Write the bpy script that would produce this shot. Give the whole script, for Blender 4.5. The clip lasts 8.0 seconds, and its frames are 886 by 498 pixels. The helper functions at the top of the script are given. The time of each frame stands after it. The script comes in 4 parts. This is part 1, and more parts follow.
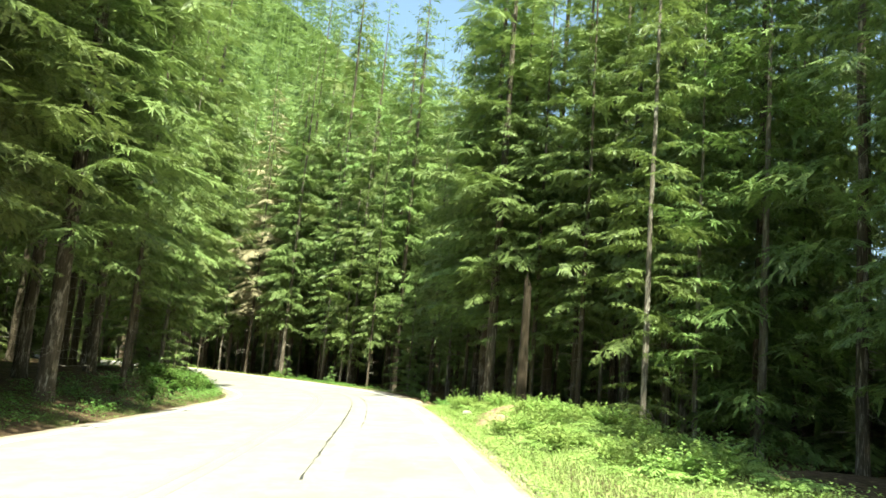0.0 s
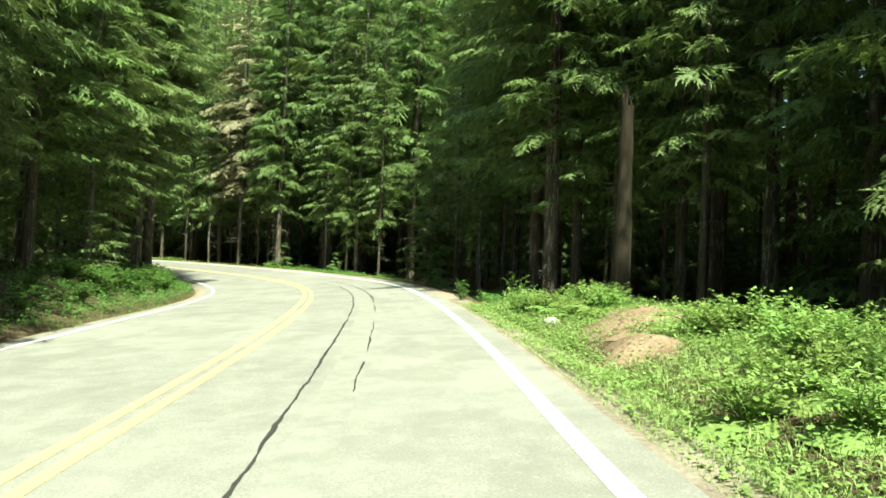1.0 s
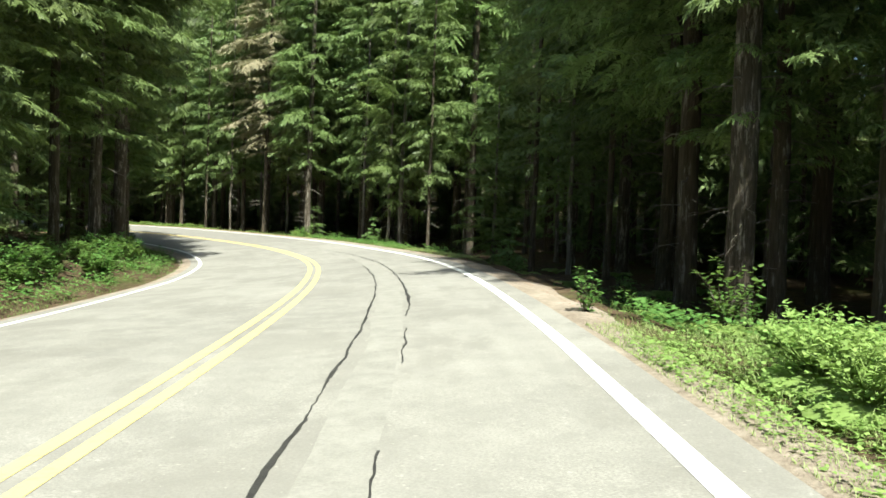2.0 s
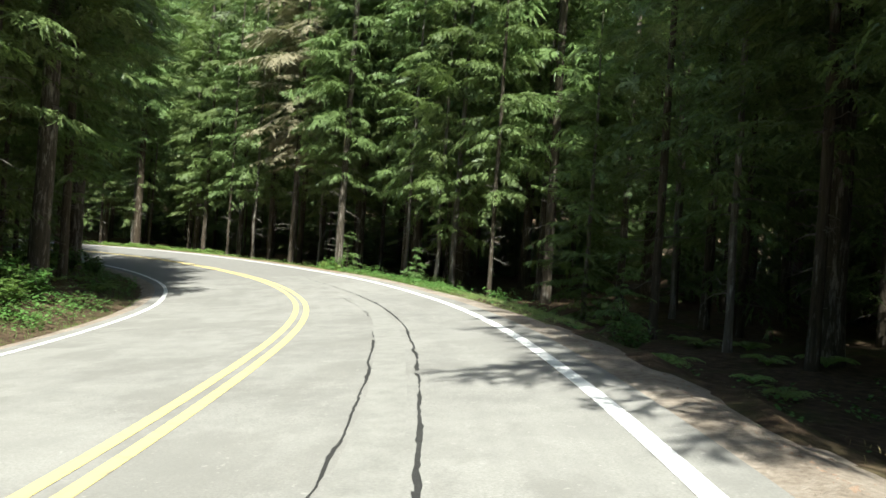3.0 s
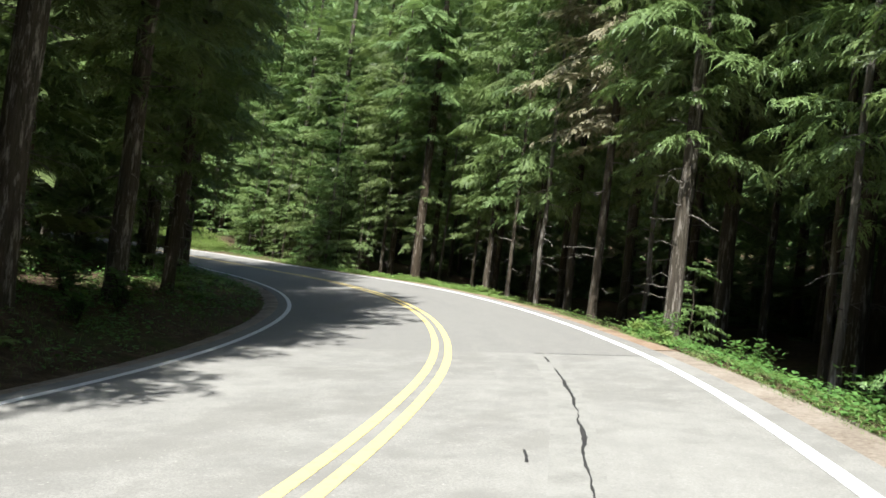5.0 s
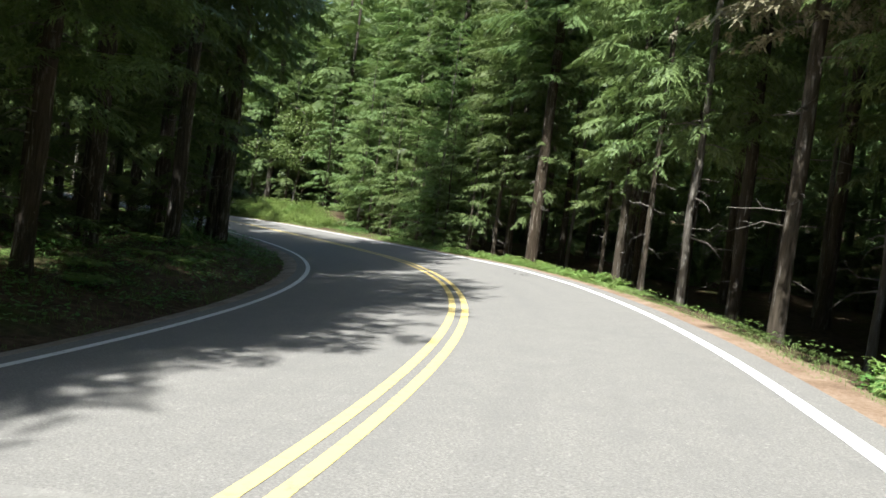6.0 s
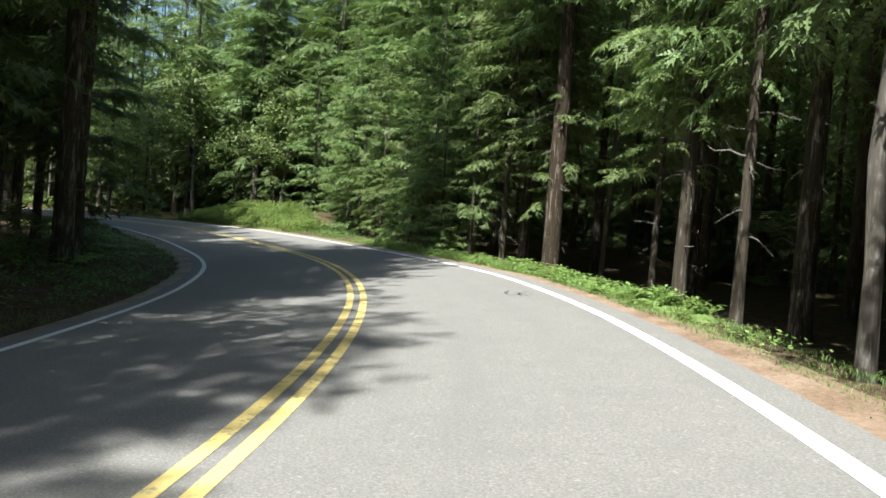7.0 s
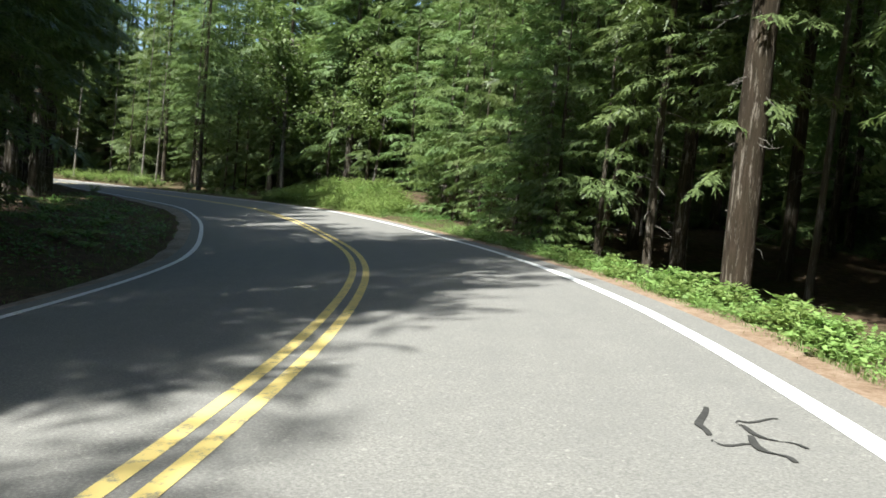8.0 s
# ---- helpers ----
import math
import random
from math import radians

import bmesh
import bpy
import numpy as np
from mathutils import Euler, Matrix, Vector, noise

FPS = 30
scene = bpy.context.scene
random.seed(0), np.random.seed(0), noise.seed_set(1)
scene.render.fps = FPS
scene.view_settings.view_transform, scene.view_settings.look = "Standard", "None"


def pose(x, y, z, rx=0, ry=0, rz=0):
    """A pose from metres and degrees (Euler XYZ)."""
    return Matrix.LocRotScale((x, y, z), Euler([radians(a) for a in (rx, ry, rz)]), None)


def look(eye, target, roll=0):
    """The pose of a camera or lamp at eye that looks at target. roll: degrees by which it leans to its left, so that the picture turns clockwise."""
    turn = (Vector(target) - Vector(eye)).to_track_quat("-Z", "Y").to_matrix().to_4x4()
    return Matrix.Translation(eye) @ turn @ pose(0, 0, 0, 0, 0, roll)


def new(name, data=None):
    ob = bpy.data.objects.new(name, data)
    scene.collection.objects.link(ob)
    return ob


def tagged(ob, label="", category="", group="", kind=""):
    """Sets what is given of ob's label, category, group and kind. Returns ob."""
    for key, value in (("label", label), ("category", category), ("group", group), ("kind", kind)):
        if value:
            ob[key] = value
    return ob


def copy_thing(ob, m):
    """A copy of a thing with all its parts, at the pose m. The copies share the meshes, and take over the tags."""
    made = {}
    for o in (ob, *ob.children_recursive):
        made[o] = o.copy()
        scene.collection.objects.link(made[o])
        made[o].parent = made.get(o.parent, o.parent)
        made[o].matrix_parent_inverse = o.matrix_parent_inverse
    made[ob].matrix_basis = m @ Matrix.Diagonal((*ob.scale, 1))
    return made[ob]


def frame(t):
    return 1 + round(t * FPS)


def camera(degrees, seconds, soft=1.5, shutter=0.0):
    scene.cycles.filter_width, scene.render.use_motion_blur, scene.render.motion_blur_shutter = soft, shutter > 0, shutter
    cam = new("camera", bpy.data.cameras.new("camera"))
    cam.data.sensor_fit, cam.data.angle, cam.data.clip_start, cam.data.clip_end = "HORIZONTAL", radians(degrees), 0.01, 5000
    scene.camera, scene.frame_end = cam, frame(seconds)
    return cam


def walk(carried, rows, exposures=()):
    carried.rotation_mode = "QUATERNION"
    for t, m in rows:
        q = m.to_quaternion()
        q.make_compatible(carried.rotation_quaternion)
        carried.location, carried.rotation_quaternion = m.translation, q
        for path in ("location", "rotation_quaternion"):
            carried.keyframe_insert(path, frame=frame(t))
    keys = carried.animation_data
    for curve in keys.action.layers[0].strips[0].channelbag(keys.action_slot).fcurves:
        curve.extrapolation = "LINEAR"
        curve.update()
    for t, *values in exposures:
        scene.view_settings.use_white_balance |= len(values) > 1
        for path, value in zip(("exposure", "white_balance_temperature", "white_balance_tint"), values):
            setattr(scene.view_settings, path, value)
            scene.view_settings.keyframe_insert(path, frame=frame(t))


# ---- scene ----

# ---------------------------------------------------------------- camera
cam = camera(57.63, 8.0, soft=1.6)
# seconds, eye, heading to the left of north, pitch, lean to the left
PATH = [
    (0, (4.957, 6.095, 1.360), 3.40, 9.15, 4.93),
    (0.5, (4.302, 11.517, 1.345), 0.95, 6.37, 3.54),
    (1, (3.632, 16.975, 1.383), 3.59, 0.79, 2.29),
    (1.2, (3.366, 19.161, 1.384), 5.62, -0.56, 2.04),
    (2.3, (1.871, 30.885, 1.415), 7.94, -1.83, 2.78),
    (2.5, (1.584, 32.913, 1.440), 8.87, -0.82, 3.47),
    (3, (0.717, 37.880, 1.434), 11.71, 0.34, 3.99),
    (3.5, (-0.384, 42.875, 1.457), 17.10, -1.61, 6.47),
    (4, (-1.665, 47.800, 1.431), 22.56, 0.76, 5.05),
    (4.5, (-3.175, 52.571, 1.399), 30.32, 2.42, 7.02),
    (4.7, (-3.901, 54.371, 1.334), 33.93, 1.77, 6.95),
    (5.8, (-8.696, 64.119, 1.361), 45.66, -0.08, 7.95),
    (6, (-9.778, 65.868, 1.353), 48.88, -1.37, 7.49),
    (6.5, (-12.835, 70.034, 1.345), 51.19, -1.22, 6.40),
    (7, (-16.291, 73.937, 1.392), 51.76, -1.64, 4.59),
    (7.5, (-19.958, 77.369, 1.385), 55.70, -1.62, 5.22),
    (8, (-23.771, 80.343, 1.359), 60.85, -3.48, 5.32),
]


def heading(yaw, pitch):
    y, p = radians(yaw), radians(pitch)
    return Vector((-math.sin(y) * math.cos(p), math.cos(y) * math.cos(p), math.sin(p)))


EXPOSURES = [(0.0, 2.1, 7250, -8), (0.5, 2.05, 7150, -10), (1.0, 1.55, 6900, -17), (1.2, 1.5, 6800, -13), (2.3, 1.38, 6350, 0), (3.5, 1.27, 6150, 4), (4.5, 1.3, 6050, 7), (6.0, 1.32, 6000, 8), (8.0, 1.28, 6050, 5)]
walk(cam, [(t, look(e, Vector(e) + heading(yaw, pitch), lean)) for t, e, yaw, pitch, lean in PATH], EXPOSURES)

# ---------------------------------------------------------------- sky and sun
SUN_FROM = Vector((0.365, -0.93, 0)).normalized()
SUN_UP = 58.0
world = bpy.data.worlds.new("world")
scene.world = world
world.use_nodes = True
wn = world.node_tree.nodes
sky = wn.new("ShaderNodeTexSky")
sky.sky_type = "NISHITA"
sky.sun_disc = False
sky.sun_elevation = radians(SUN_UP)
sky.sun_rotation = math.atan2(SUN_FROM.x, SUN_FROM.y)
sky.altitude = 900
sky.dust_density, sky.ozone_density = 2.5, 0.4
world.node_tree.links.new(sky.outputs[0], wn["Background"].inputs[0])
wn["Background"].inputs[1].default_value = 0.09
sun = new("sun", bpy.data.lights.new("sun", "SUN"))
sun.data.energy, sun.data.angle, sun.data.color = 5.0, radians(0.55), (1.0, 0.955, 0.88)
toward = Vector((SUN_FROM.x * math.cos(radians(SUN_UP)), SUN_FROM.y * math.cos(radians(SUN_UP)), math.sin(radians(SUN_UP))))
sun.matrix_world = look(toward * 200, (0, 0, 0))

# ---------------------------------------------------------------- materials


class Nodes:
    """A small hand for node materials."""

    def __init__(self, name):
        self.mat = bpy.data.materials.new(name)
        self.mat.use_nodes = True
        self.tree = self.mat.node_tree
        self.bsdf = self.tree.nodes["Principled BSDF"]
        self.out = self.tree.nodes["Material Output"]

    def add(self, kind, **sets):
        node = self.tree.nodes.new("ShaderNode" + kind)
        for key, value in sets.items():
            if key in node.inputs:
                node.inputs[key].default_value = value
        return node

    def link(self, a, b):
        self.tree.links.new(a, b)

    def coords(self, kind="Object"):
        return self.add("TexCoord").outputs[kind]

    def noise(self, vec, scale, detail=4.0, rough=0.6):
        n = self.add("TexNoise", Scale=scale, Detail=detail, Roughness=rough)
        self.link(vec, n.inputs["Vector"])
        return n.outputs["Fac"]

    def stretch(self, vec, sx, sy, sz):
        m = self.add("Mapping")
        m.inputs["Scale"].default_value = (sx, sy, sz)
        self.link(vec, m.inputs["Vector"])
        return m.outputs[0]

    def ramp(self, fac, stops):
        r = self.add("ValToRGB")
        el = r.color_ramp.elements
        while len(el) < len(stops):
            el.new(0.5)
        for e, (p, c) in zip(el, stops):
            e.position, e.color = p, (*c, 1)
        self.link(fac, r.inputs[0])
        return r.outputs[0]

    def mix(self, fac, a, b, mode="MIX"):
        m = self.tree.nodes.new("ShaderNodeMix")
        m.data_type, m.blend_type = "RGBA", mode
        for sock, val in ((m.inputs[0], fac), (m.inputs[6], a), (m.inputs[7], b)):
            if isinstance(val, (int, float)):
                sock.default_value = val
            elif isinstance(val, tuple):
                sock.default_value = (*val, 1)
            else:
                self.link(val, sock)
        return m.outputs[2]

    def math(self, op, a, b=0.0, c=0.0):
        m = self.tree.nodes.new("ShaderNodeMath")
        m.operation = op
        for sock, val in zip(m.inputs, (a, b, c)):
            if isinstance(val, (int, float)):
                sock.default_value = val
            else:
                self.link(val, sock)
        return m.outputs[0]

    def bump(self, height, strength, distance):
        b = self.add("Bump", Strength=strength, Distance=distance)
        self.link(height, b.inputs["Height"])
        self.link(b.outputs[0], self.bsdf.inputs["Normal"])

    def done(self, colour, rough=0.8, spec=0.3):
        if isinstance(colour, tuple):
            self.bsdf.inputs["Base Color"].default_value = (*colour, 1)
        else:
            self.link(colour, self.bsdf.inputs["Base Color"])
        if isinstance(rough, float):
            self.bsdf.inputs["Roughness"].default_value = rough
        else:
            self.link(rough, self.bsdf.inputs["Roughness"])
        self.bsdf.inputs["Specular IOR Level"].default_value = spec
        return self.mat


def foliage_material(name, dark, light, clear=0.35, rough=0.55, comb=0.0):
    """Leaves or needles: two tones from twig to twig, a shift from plant to plant, and light that comes through."""
    m = Nodes(name)
    island = m.add("NewGeometry").outputs["Random Per Island"]
    plant = m.add("ObjectInfo").outputs["Random"]
    big = m.noise(m.coords("Object"), 0.45, 2.0)
    mixed = m.math("ADD", m.math("MULTIPLY", island, 0.6), m.math("MULTIPLY", big, 0.45))
    if comb:
        # needle-bearing side shoots in two rows along a rib, each of its own tone
        sep = m.add("SeparateXYZ")
        m.link(m.coords("UV"), sep.inputs[0])
        away = m.math("ABSOLUTE", sep.outputs[1])
        rows = m.math("DIVIDE", m.math("SUBTRACT", sep.outputs[0], m.math("MULTIPLY", away, 0.9)), comb)
        shoot = m.add("TexWhiteNoise")
        shoot.noise_dimensions = "2D"
        pair = m.add("CombineXYZ")
        m.link(m.math("ADD", m.math("FLOOR", rows), m.math("MULTIPLY", m.math("SIGN", sep.outputs[1]), 40.0)), pair.inputs[0])
        m.link(m.math("MULTIPLY", island, 91.7), pair.inputs[1])
        m.link(pair.outputs[0], shoot.inputs["Vector"])
        own = shoot.outputs["Value"]
        mixed = m.math("ADD", m.math("MULTIPLY", mixed, 0.62), m.math("MULTIPLY", own, 0.48))
    col = m.mix(mixed, dark, light)
    hue = m.add("HueSaturation")
    m.link(m.math("MULTIPLY_ADD", plant, 0.035, 0.4825), hue.inputs["Hue"])
    m.link(m.math("MULTIPLY_ADD", plant, 0.45, 0.78), hue.inputs["Value"])
    m.link(col, hue.inputs["Color"])
    mat = m.done(hue.outputs[0], rough, 0.32)
    tr = m.add("BsdfTranslucent")
    through_col = m.mix(0.5, hue.outputs[0], (0.16, 0.24, 0.045))
    m.link(through_col, tr.inputs["Color"])
    both = m.add("MixShader")
    both.inputs[0].default_value = clear
    m.link(m.bsdf.outputs[0], both.inputs[1])
    m.link(tr.outputs[0], both.inputs[2])
    if not comb:
        m.link(both.outputs[0], m.out.inputs["Surface"])
        return mat
    # gaps between the shoots, wider where a shoot is thin
    solid = m.math("MAXIMUM", m.math("LESS_THAN", m.math("FRACT", rows), m.math("MULTIPLY_ADD", own, 0.4, 0.38)), m.math("LESS_THAN", away, comb * 0.12))
    gap = m.add("BsdfTransparent")
    cut = m.add("MixShader")
    m.link(solid, cut.inputs[0])
    m.link(gap.outputs[0], cut.inputs[1])
    m.link(both.outputs[0], cut.inputs[2])
    m.link(cut.outputs[0], m.out.inputs["Surface"])
    return mat


def bark_material(name, dark, light, pale, pale_from=0.62):
    m = Nodes(name)
    vec = m.coords("Object")
    ridges = m.noise(m.stretch(vec, 11, 11, 0.9), 2.2, 6.0, 0.75)
    patches = m.noise(m.stretch(vec, 6.5, 6.5, 1.1), 1.6, 6.0, 0.74)
    col = m.ramp(ridges, [(0.3, dark), (0.7, light)])
    fac = m.ramp(patches, [(pale_from, (0, 0, 0)), (pale_from + 0.13, (0.8, 0.8, 0.8))])
    col = m.mix(fac, col, pale)
    col = m.mix(m.math("MULTIPLY", m.noise(vec, 1.1, 3.0), 0.25), col, (0.07, 0.085, 0.03))
    m.bump(ridges, 1.0, 0.06)
    return m.done(col, 0.9, 0.15)


NEEDLES = foliage_material("needles", (0.025, 0.047, 0.017), (0.232, 0.308, 0.110), 0.34, 0.45, comb=0.06)
NEEDLES_FAR = foliage_material("far_needles", (0.021, 0.039, 0.015), (0.200, 0.266, 0.095), 0.30, 0.5, comb=0.14)
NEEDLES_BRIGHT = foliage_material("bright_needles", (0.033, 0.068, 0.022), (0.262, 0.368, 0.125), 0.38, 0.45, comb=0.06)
NEEDLES_BROWN = foliage_material("lichen_needles", (0.100, 0.095, 0.050), (0.380, 0.330, 0.215), 0.25, comb=0.06)
LEAVES = foliage_material("leaves", (0.060, 0.135, 0.030), (0.190, 0.330, 0.090), 0.45, 0.45)
LEAVES_PALE = foliage_material("pale_leaves", (0.090, 0.138, 0.040), (0.255, 0.318, 0.110), 0.4, 0.5)
GRASS = foliage_material("grass", (0.085, 0.150, 0.032), (0.220, 0.325, 0.092), 0.42, 0.5)
# lighter copies of leaves and grass: the banks' sunlight is put into their colour
LEAVES_SUNLIT = foliage_material("lush_leaves", (0.130, 0.215, 0.045), (0.370, 0.495, 0.160), 0.42, 0.5)
GRASS_SUNLIT = foliage_material("meadow_grass", (0.155, 0.215, 0.055), (0.425, 0.500, 0.205), 0.42, 0.5)
DRY_GRASS = foliage_material("dry_grass", (0.180, 0.150, 0.060), (0.330, 0.280, 0.130), 0.3, 0.7)
BARK = bark_material("bark", (0.035, 0.027, 0.021), (0.135, 0.105, 0.083), (0.40, 0.37, 0.33), 0.555)
BARK_RED = bark_material("red_bark", (0.030, 0.024, 0.020), (0.128, 0.101, 0.083), (0.46, 0.41, 0.36), 0.52)
BARK_PALE = bark_material("pale_bark", (0.085, 0.072, 0.060), (0.25, 0.22, 0.19), (0.52, 0.49, 0.45), 0.52)
BARK_PEELING = bark_material("peeling_bark", (0.024, 0.017, 0.013), (0.095, 0.064, 0.048), (0.42, 0.36, 0.30), 0.53)
SNAG_BARK = bark_material("snag_bark", (0.022, 0.016, 0.013), (0.085, 0.060, 0.048), (0.20, 0.14, 0.11), 0.62)
DEAD_WOOD = bark_material("dead_wood", (0.13, 0.11, 0.095), (0.33, 0.30, 0.27), (0.45, 0.42, 0.38))


def asphalt_material():
    m = Nodes("asphalt")
    uv = m.coords("UV")
    ob = m.coords("Object")
    sep = m.add("SeparateXYZ")
    m.link(uv, sep.inputs[0])
    fine = m.noise(ob, 55, 3.0, 0.75)
    mid = m.noise(ob, 2.2, 5.0, 0.65)
    large = m.noise(ob, 0.22, 3.0)
    along = m.noise(m.stretch(uv, 0.12, 2.4, 1), 1.0, 4.0)
    col = m.ramp(fine, [(0.28, (0.155, 0.148, 0.133)), (0.5, (0.235, 0.226, 0.205)), (0.75, (0.325, 0.313, 0.285))])
    col = m.mix(m.math("MULTIPLY", m.ramp(mid, [(0.40, (0, 0, 0)), (0.64, (1, 1, 1))]), 0.55), col, (0.155, 0.149, 0.136))
    col = m.mix(m.math("MULTIPLY", m.ramp(large, [(0.4, (0, 0, 0)), (0.62, (1, 1, 1))]), 0.3), col, (0.32, 0.308, 0.28))
    col = m.mix(m.math("MULTIPLY", m.ramp(along, [(0.45, (0, 0, 0)), (0.7, (1, 1, 1))]), 0.35), col, (0.185, 0.178, 0.162))
    worn = m.ramp(m.noise(m.stretch(ob, 0.9, 0.55, 1), 0.8, 7.0, 0.68), [(0.50, (0, 0, 0)), (0.57, (1, 1, 1))])
    col = m.mix(m.math("MULTIPLY", worn, 0.42), col, (0.165, 0.157, 0.140))
    newer = m.math("GREATER_THAN", sep.outputs[0], 56.92)
    fresh = m.ramp(fine, [(0.28, (0.128, 0.124, 0.115)), (0.5, (0.198, 0.189, 0.171)), (0.75, (0.305, 0.293, 0.268))])
    fresh = m.mix(m.math("MULTIPLY", m.ramp(mid, [(0.42, (0, 0, 0)), (0.68, (1, 1, 1))]), 0.3), fresh, (0.150, 0.146, 0.136))
    fresh = m.mix(m.math("MULTIPLY", m.ramp(along, [(0.45, (0, 0, 0)), (0.7, (1, 1, 1))]), 0.25), fresh, (0.155, 0.15, 0.14))
    col = m.mix(newer, col, fresh)
    # pale chips of stone in the surface
    chips = m.ramp(m.noise(ob, 21, 2.0, 0.5), [(0.68, (0, 0, 0)), (0.73, (1, 1, 1))])
    col = m.mix(m.math("MULTIPLY", chips, 0.35), col, (0.42, 0.40, 0.36))
    m.bump(fine, 0.5, 0.006)
    return m.done(col, 0.92, 0.25)


ASPHALT = asphalt_material()


def paint_material(name, colour, under, wear):
    m = Nodes(name)
    ob = m.coords("Object")
    w = m.noise(ob, 9, 6.0, 0.75)
    fac = m.ramp(w, [(wear, (0, 0, 0)), (wear + 0.12, (1, 1, 1))])
    col = m.mix(fac, under, colour)
    col = m.mix(m.math("MULTIPLY", m.noise(ob, 1.3, 3.0), 0.25), col, under)
    m.bump(m.noise(ob, 55, 3.0), 0.3, 0.004)
    return m.done(col, 0.75, 0.3)


WHITE_PAINT = paint_material("white_paint", (0.78, 0.78, 0.76), (0.25, 0.24, 0.22), 0.30)
YELLOW_PAINT = paint_material("yellow_paint", (0.78, 0.60, 0.20), (0.28, 0.25, 0.17), 0.36)


def simple(name, stops, scale, rough, bump_scale=0.0, bump_dist=0.01, spec=0.2):
    m = Nodes(name)
    ob = m.coords("Object")
    a = m.noise(ob, scale, 6.0, 0.7)
    b = m.noise(ob, scale * 0.09, 3.0)
    col = m.ramp(m.math("MULTIPLY_ADD", b, 0.5, m.math("MULTIPLY", a, 0.6)), stops)
    if bump_scale:
        m.bump(m.noise(ob, bump_scale, 5.0, 0.7), 0.8, bump_dist)
    return m.done(col, rough, spec)


TAR = simple("tar", [(0.35, (0.018, 0.017, 0.016)), (0.7, (0.045, 0.043, 0.04))], 14, 0.6, 30, 0.004, 0.4)
SKID = simple("skid_rubber", [(0.3, (0.022, 0.021, 0.020)), (0.7, (0.065, 0.063, 0.058))], 16, 0.8)
JOINT = simple("worn_joint", [(0.35, (0.07, 0.067, 0.062)), (0.7, (0.15, 0.145, 0.135))], 8, 0.9)
PALE_PATCH = simple("pale_patch", [(0.3, (0.165, 0.159, 0.143)), (0.75, (0.285, 0.275, 0.25))], 45, 0.92, 55, 0.005)
GRAVEL = simple("gravel", [(0.3, (0.11, 0.082, 0.060)), (0.5, (0.25, 0.205, 0.160)), (0.72, (0.40, 0.345, 0.285))], 16, 0.95, 26, 0.05)
NEEDLE_LITTER = simple("fallen_needles", [(0.3, (0.09, 0.058, 0.036)), (0.5, (0.235, 0.160, 0.105)), (0.72, (0.36, 0.270, 0.195))], 18, 0.95, 30, 0.03)
STONE = simple("stone", [(0.3, (0.22, 0.20, 0.18)), (0.7, (0.5, 0.47, 0.43))], 6, 0.9, 18, 0.02)
CHIP = simple("chip", [(0.3, (0.16, 0.10, 0.065)), (0.7, (0.34, 0.25, 0.18))], 9, 0.9)


def floor_material():
    m = Nodes("forest_floor")
    ob = m.coords("Object")
    a = m.noise(ob, 5.0, 7.0, 0.72)
    b = m.noise(ob, 0.35, 4.0)
    col = m.ramp(a, [(0.3, (0.032, 0.022, 0.014)), (0.52, (0.095, 0.066, 0.042)), (0.75, (0.19, 0.135, 0.085))])
    green = m.ramp(m.noise(ob, 11, 5.0), [(0.3, (0.030, 0.055, 0.012)), (0.7, (0.085, 0.125, 0.030))])
    col = m.mix(m.ramp(b, [(0.52, (0, 0, 0)), (0.72, (0.8, 0.8, 0.8))]), col, green)
    # the mountainside is overgrown with bushes
    high = m.add("SeparateXYZ")
    m.link(ob, high.inputs[0])
    brush = m.ramp(m.noise(ob, 0.6, 6.0), [(0.3, (0.020, 0.038, 0.012)), (0.7, (0.075, 0.110, 0.035))])
    col = m.mix(m.math("GREATER_THAN", high.outputs[2], 9.0), col, brush)
    m.bump(a, 1.0, 0.08)
    return m.done(col, 0.95, 0.1)


FLOOR = floor_material()

# ---------------------------------------------------------------- mesh helpers


def mesh_of(name, verts, quads=(), tris=(), smooth=False, uv=None):
    me = bpy.data.meshes.new(name)
    verts = np.asarray(verts, dtype=np.float32).reshape(-1, 3)
    quads = np.asarray(quads, dtype=np.int32).reshape(-1, 4)
    tris = np.asarray(tris, dtype=np.int32).reshape(-1, 3)
    nq, nt = len(quads), len(tris)
    me.vertices.add(len(verts))
    me.vertices.foreach_set("co", verts.ravel())
    me.loops.add(nq * 4 + nt * 3)
    me.loops.foreach_set("vertex_index", np.concatenate([quads.ravel(), tris.ravel()]))
    me.polygons.add(nq + nt)
    me.polygons.foreach_set("loop_start", np.concatenate([np.arange(nq) * 4, nq * 4 + np.arange(nt) * 3]).astype(np.int32))
    if smooth:
        me.polygons.foreach_set("use_smooth", np.ones(nq + nt, dtype=bool))
    me.update(calc_edges=True)
    if uv is not None:
        layer = me.uv_layers.new(name="UVMap")
        idx = np.concatenate([quads.ravel(), tris.ravel()])
        layer.data.foreach_set("uv", np.asarray(uv, dtype=np.float32)[idx].ravel())
    return me


def thing(name, me, material, label="", category="", group="", kind=""):
    me.materials.append(material)
    return tagged(new(name, me), label, category, group, kind)


def part(name, me, material, parent, label=""):
    if not me.materials:
        me.materials.append(material)
    ob = new(name, me)
    ob.parent = parent
    return tagged(ob, label)


